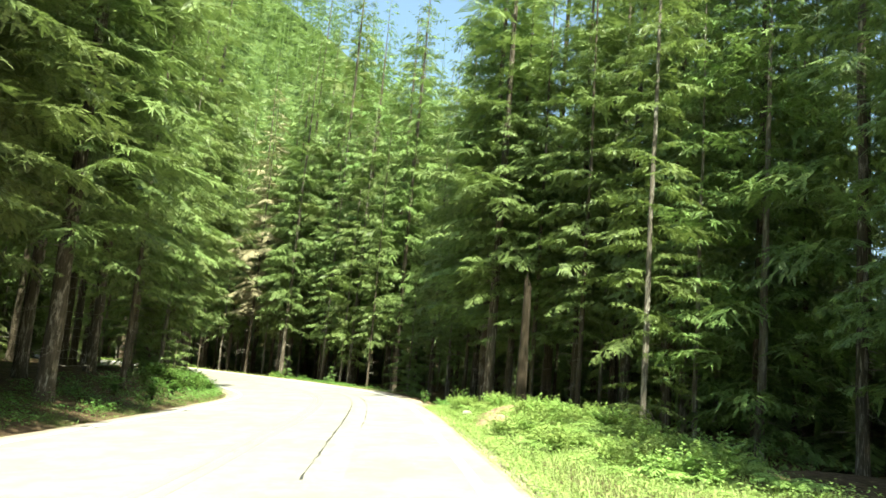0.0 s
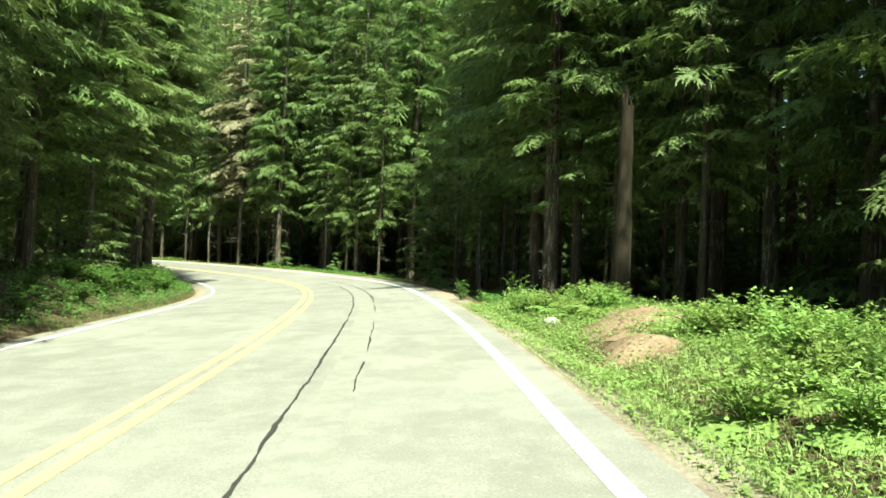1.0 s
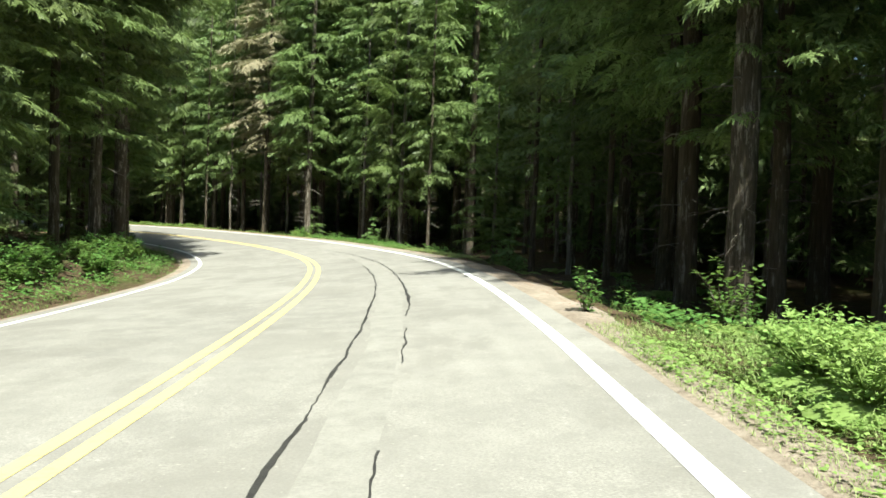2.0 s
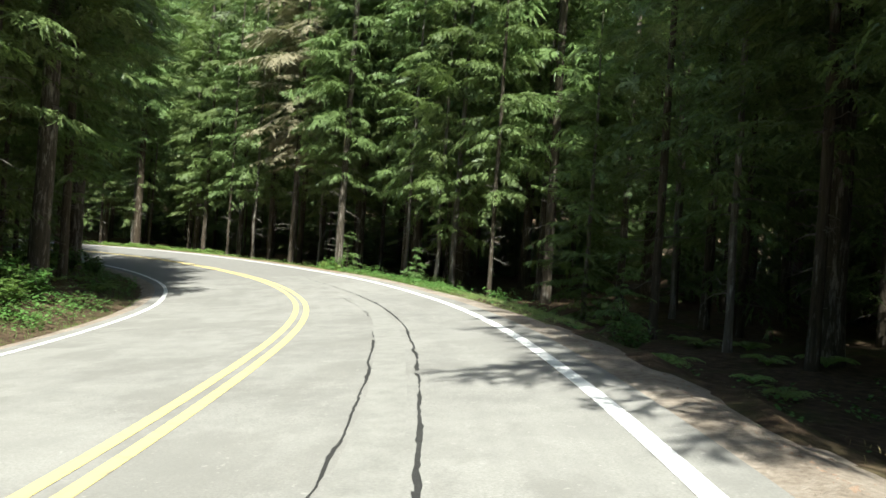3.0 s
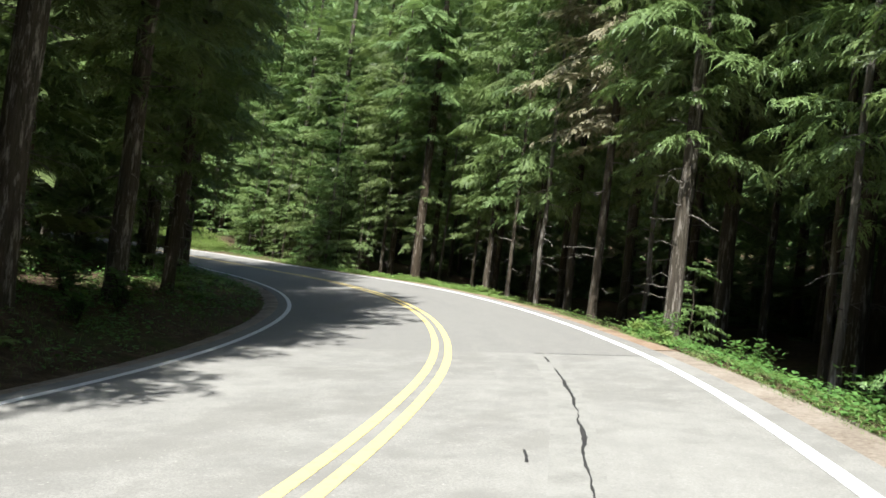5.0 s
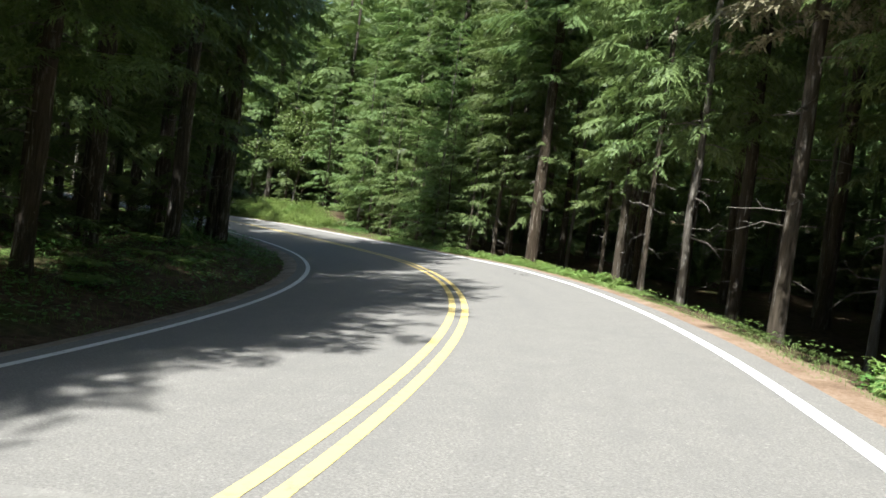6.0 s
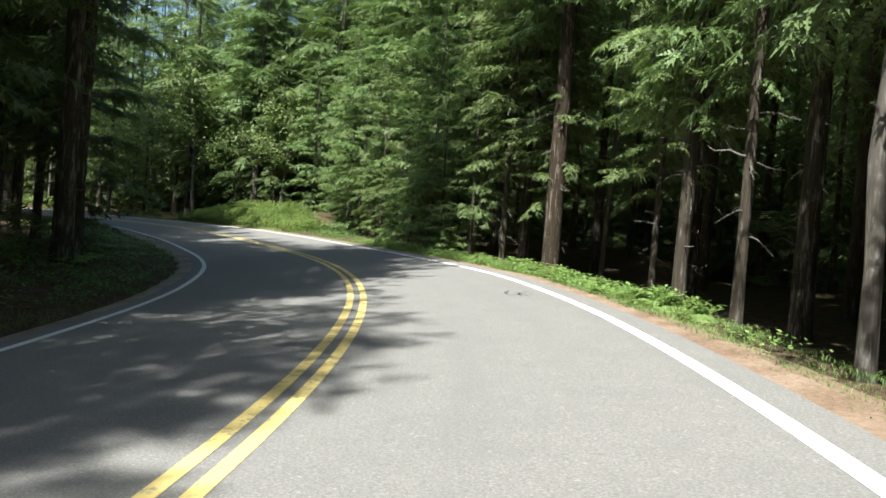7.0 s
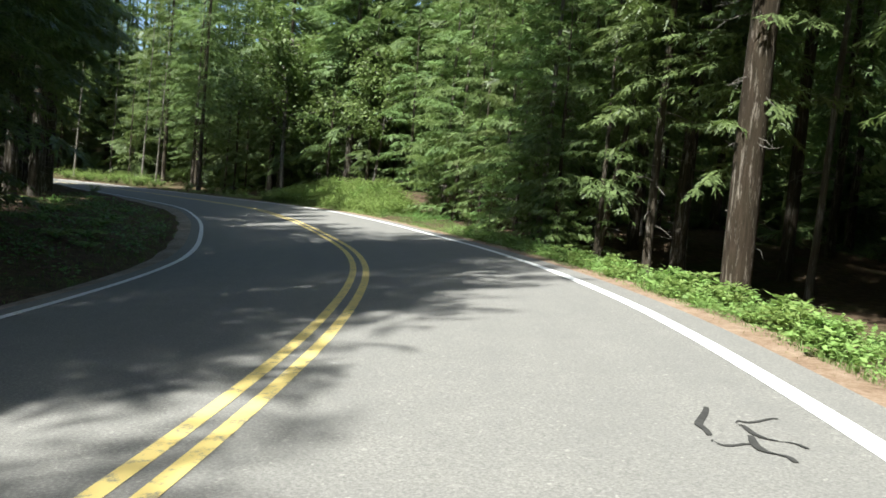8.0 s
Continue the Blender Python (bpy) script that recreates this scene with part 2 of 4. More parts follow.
class Pile:
    """Gathers quads and triangles into one mesh."""

    def __init__(self):
        self.v, self.q, self.t, self.uv, self.n = [], [], [], [], 0

    def add(self, verts, quads=None, tris=None, uv=None):
        verts = np.asarray(verts, dtype=float).reshape(-1, 3)
        self.uv.append(np.zeros((len(verts), 2)) if uv is None else uv)
        if quads is not None and len(quads):
            self.q.append(np.asarray(quads).reshape(-1, 4) + self.n)
        if tris is not None and len(tris):
            self.t.append(np.asarray(tris).reshape(-1, 3) + self.n)
        self.v.append(verts)
        self.n += len(verts)

    def kites(self, base, way, side, length, width, bend=0.0):
        """Small pointed leaves: base, direction, sideways direction, length and width of each."""
        base, way, side = (np.asarray(a, dtype=float).reshape(-1, 3) for a in (base, way, side))
        length = np.broadcast_to(np.asarray(length, dtype=float), len(base))[:, None]
        width = np.broadcast_to(np.asarray(width, dtype=float), len(base))[:, None]
        mid = base + way * length * 0.34
        tip = base + way * length
        tip[:, 2] -= bend * length[:, 0]
        v = np.stack([base, mid + side * width * 0.5, tip, mid - side * width * 0.5], 1).reshape(-1, 3)
        zero, half = 0 * length, width * 0.5
        uv = np.stack([np.hstack([zero, zero]), np.hstack([length * 0.34, half]), np.hstack([length, zero]), np.hstack([length * 0.34, -half])], 1).reshape(-1, 2)
        self.add(v, np.arange(len(v)).reshape(-1, 4), uv=uv)

    def tube(self, pts, radii, sides=6):
        pts = np.asarray(pts, dtype=float)
        n = len(pts)
        tang = np.gradient(pts, axis=0)
        tang /= np.linalg.norm(tang, axis=1)[:, None] + 1e-9
        ref = np.array([0.0, 0.0, 1.0]) if abs(tang[0][2]) < 0.8 else np.array([1.0, 0.0, 0.0])
        u = np.cross(tang, ref)
        u /= np.linalg.norm(u, axis=1)[:, None] + 1e-9
        w = np.cross(tang, u)
        a = np.linspace(0, 2 * np.pi, sides, endpoint=False)
        r = np.asarray(radii, dtype=float)
        ring = pts[:, None] + (u[:, None] * np.cos(a)[None, :, None] + w[:, None] * np.sin(a)[None, :, None]) * r[:, None, None]
        i = np.arange(n - 1)[:, None] * sides
        j = np.arange(sides)[None]
        k = (j + 1) % sides
        quads = np.stack([i + j, i + k, i + sides + k, i + sides + j], -1).reshape(-1, 4)
        self.add(ring.reshape(-1, 3), quads)

    def mesh(self, name, smooth=False):
        q = np.concatenate(self.q) if self.q else ()
        t = np.concatenate(self.t) if self.t else ()
        return mesh_of(name, np.concatenate(self.v), q, t, smooth, np.concatenate(self.uv))


# ---------------------------------------------------------------- the road's line
KNOTS = [(6.2, -46.0), (5.2, -30.0), (4.05, -14.0), (2.76, 1.97), (1.87, 13.48), (1.0, 21.14), (0.1, 28.82), (-1.06, 36.48), (-2.6, 44.01),
         (-4.69, 51.31), (-7.44, 58.26), (-11.11, 64.9), (-15.32, 70.47), (-20.2, 75.5), (-25.88, 79.97), (-32.54, 83.96), (-39.97, 87.19),
         (-48.23, 89.34), (-56.9, 90.99), (-65.88, 91.85), (-74.9, 90.42), (-83.8, 88.1), (-92.49, 83.59), (-100.0, 76.5), (-105.5, 67.0), (-108.5, 55.0), (-110.0, 40.0)]
ZERO_KNOT = 4


def spline(knots, steps=12):
    k = np.asarray(knots, dtype=float)
    k = np.vstack([2 * k[0] - k[1], k, 2 * k[-1] - k[-2]])
    n = len(k) - 2
    u = np.linspace(0, n - 1 - 1e-9, (n - 1) * steps + 1)
    i = u.astype(int)
    w = (u - i)[:, None]
    p0, p1, p2, p3 = k[i], k[i + 1], k[i + 2], k[i + 3]
    return 0.5 * (2 * p1 + (p2 - p0) * w + (2 * p0 - 5 * p1 + 4 * p2 - p3) * w ** 2 + (3 * p1 - p0 - 3 * p2 + p3) * w ** 3)


LINE = spline(KNOTS)
ARC = np.r_[0, np.cumsum(np.linalg.norm(np.diff(LINE, axis=0), axis=1))]
ARC -= ARC[ZERO_KNOT * 12]
S_MIN, S_MAX = ARC[0], ARC[-1]


def centre(s):
    """Places on the yellow line, and the unit vectors to the right of it, at lengths s along it."""
    s = np.atleast_1d(np.asarray(s, dtype=float))
    p = np.stack([np.interp(s, ARC, LINE[:, 0]), np.interp(s, ARC, LINE[:, 1])], 1)
    a = np.stack([np.interp(s + 0.6, ARC, LINE[:, 0]), np.interp(s + 0.6, ARC, LINE[:, 1])], 1)
    b = np.stack([np.interp(s - 0.6, ARC, LINE[:, 0]), np.interp(s - 0.6, ARC, LINE[:, 1])], 1)
    d = a - b
    d /= np.linalg.norm(d, axis=1)[:, None]
    return p, np.stack([d[:, 1], -d[:, 0]], 1)


def road_coords(xy):
    """Length along the yellow line and distance to its right for many places."""
    xy = np.asarray(xy, dtype=float).reshape(-1, 2)
    a, d = LINE[:-1], np.diff(LINE, axis=0)
    l2 = (d ** 2).sum(1)
    s, off = np.empty(len(xy)), np.empty(len(xy))
    for lo in range(0, len(xy), 4000):
        q = xy[lo:lo + 4000]
        w = np.clip(((q[:, None] - a) * d).sum(-1) / l2, 0, 1)
        gap = q[:, None] - (a + w[..., None] * d)
        dist = (gap ** 2).sum(-1)
        j = dist.argmin(1)
        r = np.arange(len(q))
        g, t = gap[r, j], d[j] / np.sqrt(l2[j])[:, None]
        s[lo:lo + 4000] = ARC[j] + w[r, j] * np.sqrt(l2[j])
        cross = t[:, 1] * g[:, 0] - t[:, 0] * g[:, 1]
        off[lo:lo + 4000] = np.sign(cross) * np.sqrt(dist[r, j])
    return s, off


def step(x, a, b):
    w = np.clip((np.asarray(x, dtype=float) - a) / (b - a), 0, 1)
    return w * w * (3 - 2 * w)


RISE = [(-30, 0.0), (0, 0.005), (12, 0.032), (22, 0.069), (31, 0.055), (38, 0.003), (46, -0.063), (53, -0.052), (60, -0.035), (67, 0.004), (74, 0.039), (82, 0.022), (90, -0.044), (98, -0.033), (106, -0.007), (115, 0.003)]
BANKING = [(-45, 0.0), (-15, 0.045), (0, 0.0525), (20, 0.0598), (35, 0.0976), (50, 0.0946), (65, 0.0939), (80, 0.1011), (95, 0.0824), (112, 0.0785), (135, 0.035)]


def bank_at(s):
    return np.interp(s, [k for k, _ in BANKING], [b for _, b in BANKING])


def road_z(s, off):
    """Height of the road's surface, carried on beyond its edges."""
    return bank_at(s) * off + np.interp(s, [k for k, _ in RISE], [z for _, z in RISE])


def wave(x, y):
    return (np.sin(x * 0.71 + 1.3) * np.cos(y * 0.63) + 0.6 * np.sin(x * 1.7 + y * 1.1) + 0.5 * np.cos(y * 2.3 - x * 1.9 + 0.7)) / 2.1


def ground_z(xy):
    xy = np.asarray(xy, dtype=float).reshape(-1, 2)
    x, y = xy[:, 0], xy[:, 1]
    s, off = road_coords(xy)
    z = road_z(s, np.clip(off, -4.4, 5.0))
    right, left = np.maximum(off - 4.3, 0), np.maximum(-off - 4.3, 0)
    # a low bank with ferns, a hollow after it, and level verges further on
    mound = step(s, 3, 11) * (1 - step(s, 16, 23))
    hollow = step(s, 20, 26) * (1 - step(s, 92, 98))
    z += mound * (0.26 * step(right, 0.1, 1.7) - 1.2 * step(right, 2.3, 5.0)) - hollow * 0.75 * step(right, 0.1, 1.9)
    z += step(s, 109, 115) * (1 - step(s, 120, 127)) * 1.1 * step(right, 0.1, 2.4)
    z += 0.03 * right + 0.0009 * right ** 2 * (right < 60) + (0.0009 * 3600 + 0.1 * (right - 60)) * (right >= 60)
    z += 0.40 * step(left, 0.4, 3.5) * step(s, 15, 25) * (1 - step(s, 52, 62)) + 0.35 * step(left, 0.4, 3.0) + 0.012 * left
    z += wave(x, y) * 0.14 * step(np.abs(off), 4.6, 8) + wave(x * 0.22, y * 0.22) * 0.5 * step(np.abs(off), 10, 25)
    # the wooded mountain to the north-west
    z += 178 * np.exp(-((x + 185) / 185) ** 2 - ((y - 345) / 115) ** 2) * step(np.abs(off), 45, 140)
    # the bed under the pavement and its shoulders
    z -= 0.14 * (1 - step(np.abs(off), 4.0, 4.7))
    return z


def surface_z(xy):
    """The ground, or the gravel shoulder where that lies higher."""
    s, off = road_coords(xy)
    beside = road_z(s, off) - 0.02 - 0.28 * np.maximum(np.abs(off) - 4.15, 0)
    return np.where((np.abs(off) > 3.55) & (np.abs(off) < 4.6), np.maximum(ground_z(xy), beside), ground_z(xy))


def at_road(s, off):
    p, r = centre(s)
    return p + r * np.asarray(off, dtype=float).reshape(-1, 1)


def spot(s, off):
    """One place on the ground by length along the road and distance to its right."""
    xy = at_road(s, [off])
    return np.array([xy[0, 0], xy[0, 1], ground_z(xy)[0]])


def strip(name, s0, s1, left, right, lift, material, ds=0.5, across=2, ragged=0.0, seed=0, sway=((0, 0),)):
    """A ribbon along the road between two distances from the yellow line."""
    s = np.arange(s0, s1 + 1e-6, ds)
    rng = np.random.RandomState(seed)
    l = np.full(len(s), float(left))
    r = np.full(len(s), float(right))
    drift = np.interp(s, [k for k, _ in sway], [d for _, d in sway])
    l, r = l + drift, r + drift
    if ragged:
        l += np.convolve(rng.normal(0, ragged, len(s) + 4), np.ones(5) / 2.2, "valid")
        r += np.convolve(rng.normal(0, ragged, len(s) + 4), np.ones(5) / 2.2, "valid")
    p, n = centre(s)
    w = np.linspace(0, 1, across)
    o = l[:, None] * (1 - w) + r[:, None] * w
    xy = p[:, None] + n[:, None] * o[..., None]
    z = road_z(s[:, None], o) + lift - 0.28 * np.maximum(np.abs(o) - 4.15, 0)
    v = np.concatenate([xy, z[..., None]], -1).reshape(-1, 3)
    i = np.arange(len(s) - 1)[:, None] * across
    j = np.arange(across - 1)[None]
    q = np.stack([i + j, i + j + 1, i + across + j + 1, i + across + j], -1).reshape(-1, 4)
    uv = np.stack([np.repeat(s, across), o.ravel()], 1)
    return mesh_of(name, v, q, smooth=True, uv=uv)


# ---------------------------------------------------------------- ground and road


def grid_lines(lo, hi, fine, out, grow=1.35):
    a = list(np.arange(lo, hi + 1e-6, fine))
    d = fine
    while a[-1] < out:
        d *= grow
        a.append(a[-1] + d)
    d = fine
    front = []
    x = lo
    while x > -out:
        d *= grow
        x -= d
        front.append(x)
    return np.array(front[::-1] + a)


gx = grid_lines(-100, 26, 0.75, 1500)
gy = grid_lines(-10, 112, 0.75, 1500)
GX, GY = np.meshgrid(gx, gy, indexing="ij")
gxy = np.stack([GX.ravel(), GY.ravel()], 1)
gz = ground_z(gxy)
ni, nj = GX.shape
ii, jj = np.meshgrid(np.arange(ni - 1), np.arange(nj - 1), indexing="ij")
gq = np.stack([ii * nj + jj, (ii + 1) * nj + jj, (ii + 1) * nj + jj + 1, ii * nj + jj + 1], -1).reshape(-1, 4)
thing("ground", mesh_of("ground", np.column_stack([gxy, gz]), gq, smooth=True), FLOOR,
      "forest floor of needles, moss and bare earth", "ground", kind="structure")

road = thing("road", strip("road", S_MIN + 1, S_MAX - 1, -3.88, 3.76, 0.0, ASPHALT, 0.5, 12, ragged=0.0), ASPHALT,
             "weathered grey two-lane asphalt road in a banked bend", "road", kind="structure")
part("edge_line", strip("edge_line", S_MIN + 2, S_MAX - 2, 3.29, 3.435, 0.004, WHITE_PAINT), WHITE_PAINT, road, "worn white edge line")
part("edge_line", strip("edge_line", S_MIN + 2, S_MAX - 2, -3.61, -3.49, 0.004, WHITE_PAINT), WHITE_PAINT, road, "worn white edge line")
# the painted lines wander a little off the middle
YELLOW_DRIFT = ((34, 0.0), (40, 0.04), (46, 0.04), (52, 0.0))
part("centre_line", strip("centre_line", S_MIN + 2, S_MAX - 2, 0.06, 0.175, 0.004, YELLOW_PAINT, sway=YELLOW_DRIFT), YELLOW_PAINT, road, "yellow centre line")
part("centre_line", strip("centre_line", S_MIN + 2, S_MAX - 2, -0.165, -0.05, 0.004, YELLOW_PAINT, sway=YELLOW_DRIFT), YELLOW_PAINT, road, "yellow centre line")
part("pale_strip", strip("pale_strip", 2, 56.9, 1.42, 1.78, 0.002, PALE_PATCH, 0.4, 2, ragged=0.015, seed=3), PALE_PATCH, road, "paler strip of older asphalt")


def seam(knots, wide, seed, gaps=0.2):
    """A tar-filled crack that wanders along the lane and breaks off here and there; knots are lengths along and distances to the right."""
    rng = np.random.RandomState(seed)
    ks, ko = zip(*knots)
    s0, s1 = ks[0], ks[-1]
    s = np.arange(s0, s1, 0.1)
    o = np.interp(s, ks, ko) + np.interp(s, np.arange(s0, s1 + 1, 0.45), rng.normal(0, 0.011, len(np.arange(s0, s1 + 1, 0.45)))) + rng.normal(0, 0.004, len(s))
    w = 0.85 * wide * np.abs(0.5 + 0.5 * np.interp(s, np.arange(s0, s1 + 2, 0.6), rng.normal(0.2, 0.7, len(np.arange(s0, s1 + 2, 0.6))))) + rng.rand(len(s)) * wide * 0.4
    keep = np.interp(s, np.arange(s0, s1 + 2, 0.7), rng.rand(len(np.arange(s0, s1 + 2, 0.7)))) > gaps
    p, n = centre(s)
    a, b = p + n * (o - w / 2)[:, None], p + n * (o + w / 2)[:, None]
    z = road_z(s, o) + 0.005
    v = np.stack([np.column_stack([a, z]), np.column_stack([b, z])], 1).reshape(-1, 3)
    i = np.nonzero(keep[:-1])[0] * 2
    return mesh_of("tar_seam", v, np.stack([i, i + 1, i + 3, i + 2], 1))


part("tar_seam", seam([(2.0, 1.30), (8.0, 1.276), (13.5, 1.212), (19, 1.237), (24.5, 1.321), (30, 1.385), (35.5, 1.372)], 0.034, 1, 0.03), TAR, road, "black tar-filled crack")
part("tar_seam", seam([(35.5, 1.374), (38.7, 1.40), (41.3, 1.37), (44.7, 1.25), (48.5, 1.25), (50.0, 1.24)], 0.022, 2, 0.5), TAR, road, "black tar-filled crack, broken up")
part("tar_seam", seam([(9.5, 1.73), (15.0, 1.74), (20, 1.78), (26, 1.884), (28.4, 1.89)], 0.026, 4, 0.35), TAR, road, "thin black tar-filled crack")
part("tar_seam", seam([(26.0, 1.90), (32, 1.90), (38, 1.903), (44, 1.795), (48, 1.71)], 0.05, 5, 0.06), TAR, road, "broad black tar-filled crack")
part("tar_seam", seam([(48.0, 1.71), (50, 1.674), (56.5, 1.63)], 0.04, 6, 0.08), TAR, road, "black tar-filled crack")
part("paving_joint", strip("paving_joint", 42.45, 42.468, -3.4, 1.1, 0.0045, JOINT, 0.018, 30, ragged=0.006, seed=3), JOINT, road, "thin cross crack")
part("paving_joint", strip("paving_joint", 56.9, 56.94, 1.5, 3.45, 0.0045, JOINT, 0.02, 16), JOINT, road, "dark cross joint")


def skid_marks():
    pile = Pile()
    for s0, o0, ds, do, w in ((77.3, 2.58, 0.54, 0.14, 0.05), (77.53, 2.78, 0.07, 0.26, 0.03), (77.5, 2.79, -0.42, 0.2, 0.04), (77.3, 2.78, -0.42, 0.08, 0.05), (77.2, 2.56, -0.08, 0.2, 0.03)):
        u = np.linspace(0, 1, 9)
        s, o = s0 + ds * u + 0.03 * np.sin(u * 9), o0 + do * u + 0.03 * np.cos(u * 7)
        p, n = centre(s)
        dw = w * (0.5 + 0.5 * np.sin(np.pi * np.clip(u, 0.08, 0.95)))
        across = np.array([1.0, 0.0]) if abs(ds) > abs(do) else np.array([0.0, 1.0])
        t = np.stack([-n[:, 1], n[:, 0]], 1)
        side = n * across[0] + t * across[1]
        z = road_z(s, o) + 0.005
        v = np.stack([np.column_stack([p + n * o[:, None] - side * dw[:, None] / 2, z]), np.column_stack([p + n * o[:, None] + side * dw[:, None] / 2, z])], 1).reshape(-1, 3)
        i = np.arange(8) * 2
        pile.add(v, np.stack([i, i + 1, i + 3, i + 2], 1))
    return pile.mesh("skid_mark")


part("skid_mark", skid_marks(), SKID, road, "black skid marks near the edge line")

thing("gravel_shoulder", strip("gravel_shoulder", S_MIN + 1, 58.0, 3.66, 4.6, -0.006, GRAVEL, 0.35, 6, ragged=0.03, seed=7), GRAVEL,
      "reddish gravel shoulder with needle litter", "shoulder", kind="structure")
thing("gravel_shoulder", strip("gravel_shoulder", 58.0, S_MAX - 1, 3.72, 4.6, -0.006, NEEDLE_LITTER, 0.35, 6, ragged=0.03, seed=17), NEEDLE_LITTER,
      "gravel shoulder covered with orange-brown fallen needles", "shoulder", kind="structure")
thing("gravel_shoulder", strip("gravel_shoulder", S_MIN + 1, S_MAX - 1, -4.6, -3.80, -0.02, GRAVEL, 0.35, 5, ragged=0.03, seed=8), GRAVEL,
      "reddish gravel shoulder with needle litter", "shoulder", kind="structure")

# ---------------------------------------------------------------- trees


def unit(v):
    v = np.asarray(v, dtype=float)
    return v / (np.linalg.norm(v, axis=-1, keepdims=True) + 1e-9)


def spray(pile, root, azim, length, rise, droop, pairs, subs, rng, wide=1.0):
    """One fir bough: a bent spine with side twigs, each set with narrow needle shoots; the ends of the twigs hang."""
    n = 7
    u = np.linspace(0, 1, n)
    out = np.array([math.cos(azim), math.sin(azim), 0.0])
    side0 = np.array([-math.sin(azim), math.cos(azim), 0.0])
    sway = rng.normal(0, 0.08) * length
    spine = root + out * (u * length)[:, None] + side0 * (sway * u ** 2)[:, None]
    spine[:, 2] += length * (rise * u - droop * u ** 2 + 0.10 * droop * u ** 4)
    pos = np.clip(np.linspace(0.16, 0.98, pairs) + rng.normal(0, 0.02, pairs), 0.1, 0.99)
    k = np.minimum((pos * (n - 1)).astype(int), n - 2)
    w = pos * (n - 1) - k
    base = spine[k] + (spine[k + 1] - spine[k]) * w[:, None]
    tang = unit(spine[k + 1] - spine[k])
    roll = rng.normal(0, 0.22)
    down = np.array([0.0, 0.0, -1.0])
    for sign in (-1, 1):
        lat = unit(np.cross(tang, (0, 0, 1))) * sign
        lat[:, 2] += roll * sign
        ang = np.radians(rng.normal(50, 12, pairs))
        way = unit(tang * np.cos(ang)[:, None] + lat * np.sin(ang)[:, None] + np.column_stack([np.zeros(pairs), np.zeros(pairs), rng.normal(-0.30, 0.13, pairs)]))
        ln = length * wide * (0.36 * (1 - pos) ** 0.8 * np.minimum(1, pos * 3.2) + 0.09) * rng.uniform(0.55, 1.3, pairs)
        nrm = unit(np.cross(way, tang) * sign + rng.normal(0, 0.2, (pairs, 3)))
        across = unit(np.cross(nrm, way))
        if subs == 0:
            pile.kites(base, way, across, ln * 1.15, ln * 0.55, 0.12)
            continue
        pile.kites(base, way, across, ln, ln * 0.20 + 0.02, 0.12)
        for f in ((0.45,), (0.28, 0.6), (0.22, 0.5, 0.8))[subs - 1]:
            for sg in (-1, 1):
                root2 = base + way * (ln * f)[:, None]
                root2[:, 2] -= 0.12 * ln * f * f
                w2 = unit(way * 0.78 + across * sg * 0.62 + rng.normal(0, 0.16, (pairs, 3)))
                l2 = ln * (0.50 * (1 - f) + 0.18) * rng.uniform(0.7, 1.25, pairs)
                pile.kites(root2, w2, unit(np.cross(nrm, w2)), l2 * 1.15, l2 * 0.27 + 0.012, 0.16)
        if subs >= 2:
            hang = unit(way * 0.55 + down * 0.7 + rng.normal(0, 0.25, (pairs, 3)))
            f = rng.uniform(0.35, 0.95, pairs)
            pile.kites(base + way * (ln * f)[:, None], hang, unit(np.cross(hang, tang) + rng.normal(0, 0.2, (pairs, 3))), ln * 0.34 + 0.04, 0.05, 0.1)
    end = spine[-2:-1]
    pile.kites(end, unit(spine[-1:] - spine[-2:-1]), side0[None], length * 0.24, length * 0.05, 0.12)


def trunk_pile(height, radius, seed, lean=0.0, bow=0.0, sides=9, rings=16, flare=0.35, top=0.04):
    rng = np.random.RandomState(seed)
    pile = Pile()
    u = np.linspace(0, 1, rings) ** 1.35
    pts = np.column_stack([lean * u * height + bow * np.sin(u * 3.0) + rng.normal(0, 0.012, rings), bow * 0.5 * np.sin(u * 4.0 + 1) + rng.normal(0, 0.012, rings), u * height - 0.25])
    rad = radius * ((1 - u) ** 0.85 * (1 - top) + top) * (1 + flare * np.exp(-u * height / 0.35)) * rng.uniform(0.95, 1.05, rings)
    pile.tube(pts, rad, sides)
    return None, pts, rad, pile, (rings - 1) * sides


def centre_of(pts, z):
    return np.array([np.interp(z, pts[:, 2], pts[:, 0]), np.interp(z, pts[:, 2], pts[:, 1]), z])


def dead_limbs(pile, pts, lo, hi, count, reach, rng):
    for _ in range(count):
        z = rng.uniform(lo, hi)
        a = rng.uniform(0, 2 * np.pi)
        l = reach * rng.uniform(0.15, 0.85)
        root = centre_of(pts, z)
        out = np.array([math.cos(a), math.sin(a), 0])
        u = np.linspace(0, 1, 5)
        p = root + out * (u * l)[:, None] + rng.normal(0, 0.05 * l, (5, 3)) * u[:, None]
        p[:, 2] += l * (0.08 * u - rng.uniform(0.0, 0.5) * u ** 2)
        pile.tube(p, rng.choice([0.007, 0.010, 0.016]) * (1.2 - u) + 0.003, 3)
        for f in (0.45, 0.7):
            q = p[0] + (p[-1] - p[0]) * f
            q[2] = np.interp(f, u, p[:, 2])
            e = q + (out * 0.25 + rng.normal(0, 0.35, 3)) * l * 0.4
            pile.tube([q, (q + e) / 2 + rng.normal(0, 0.02, 3), e], [0.005, 0.004, 0.002], 3)


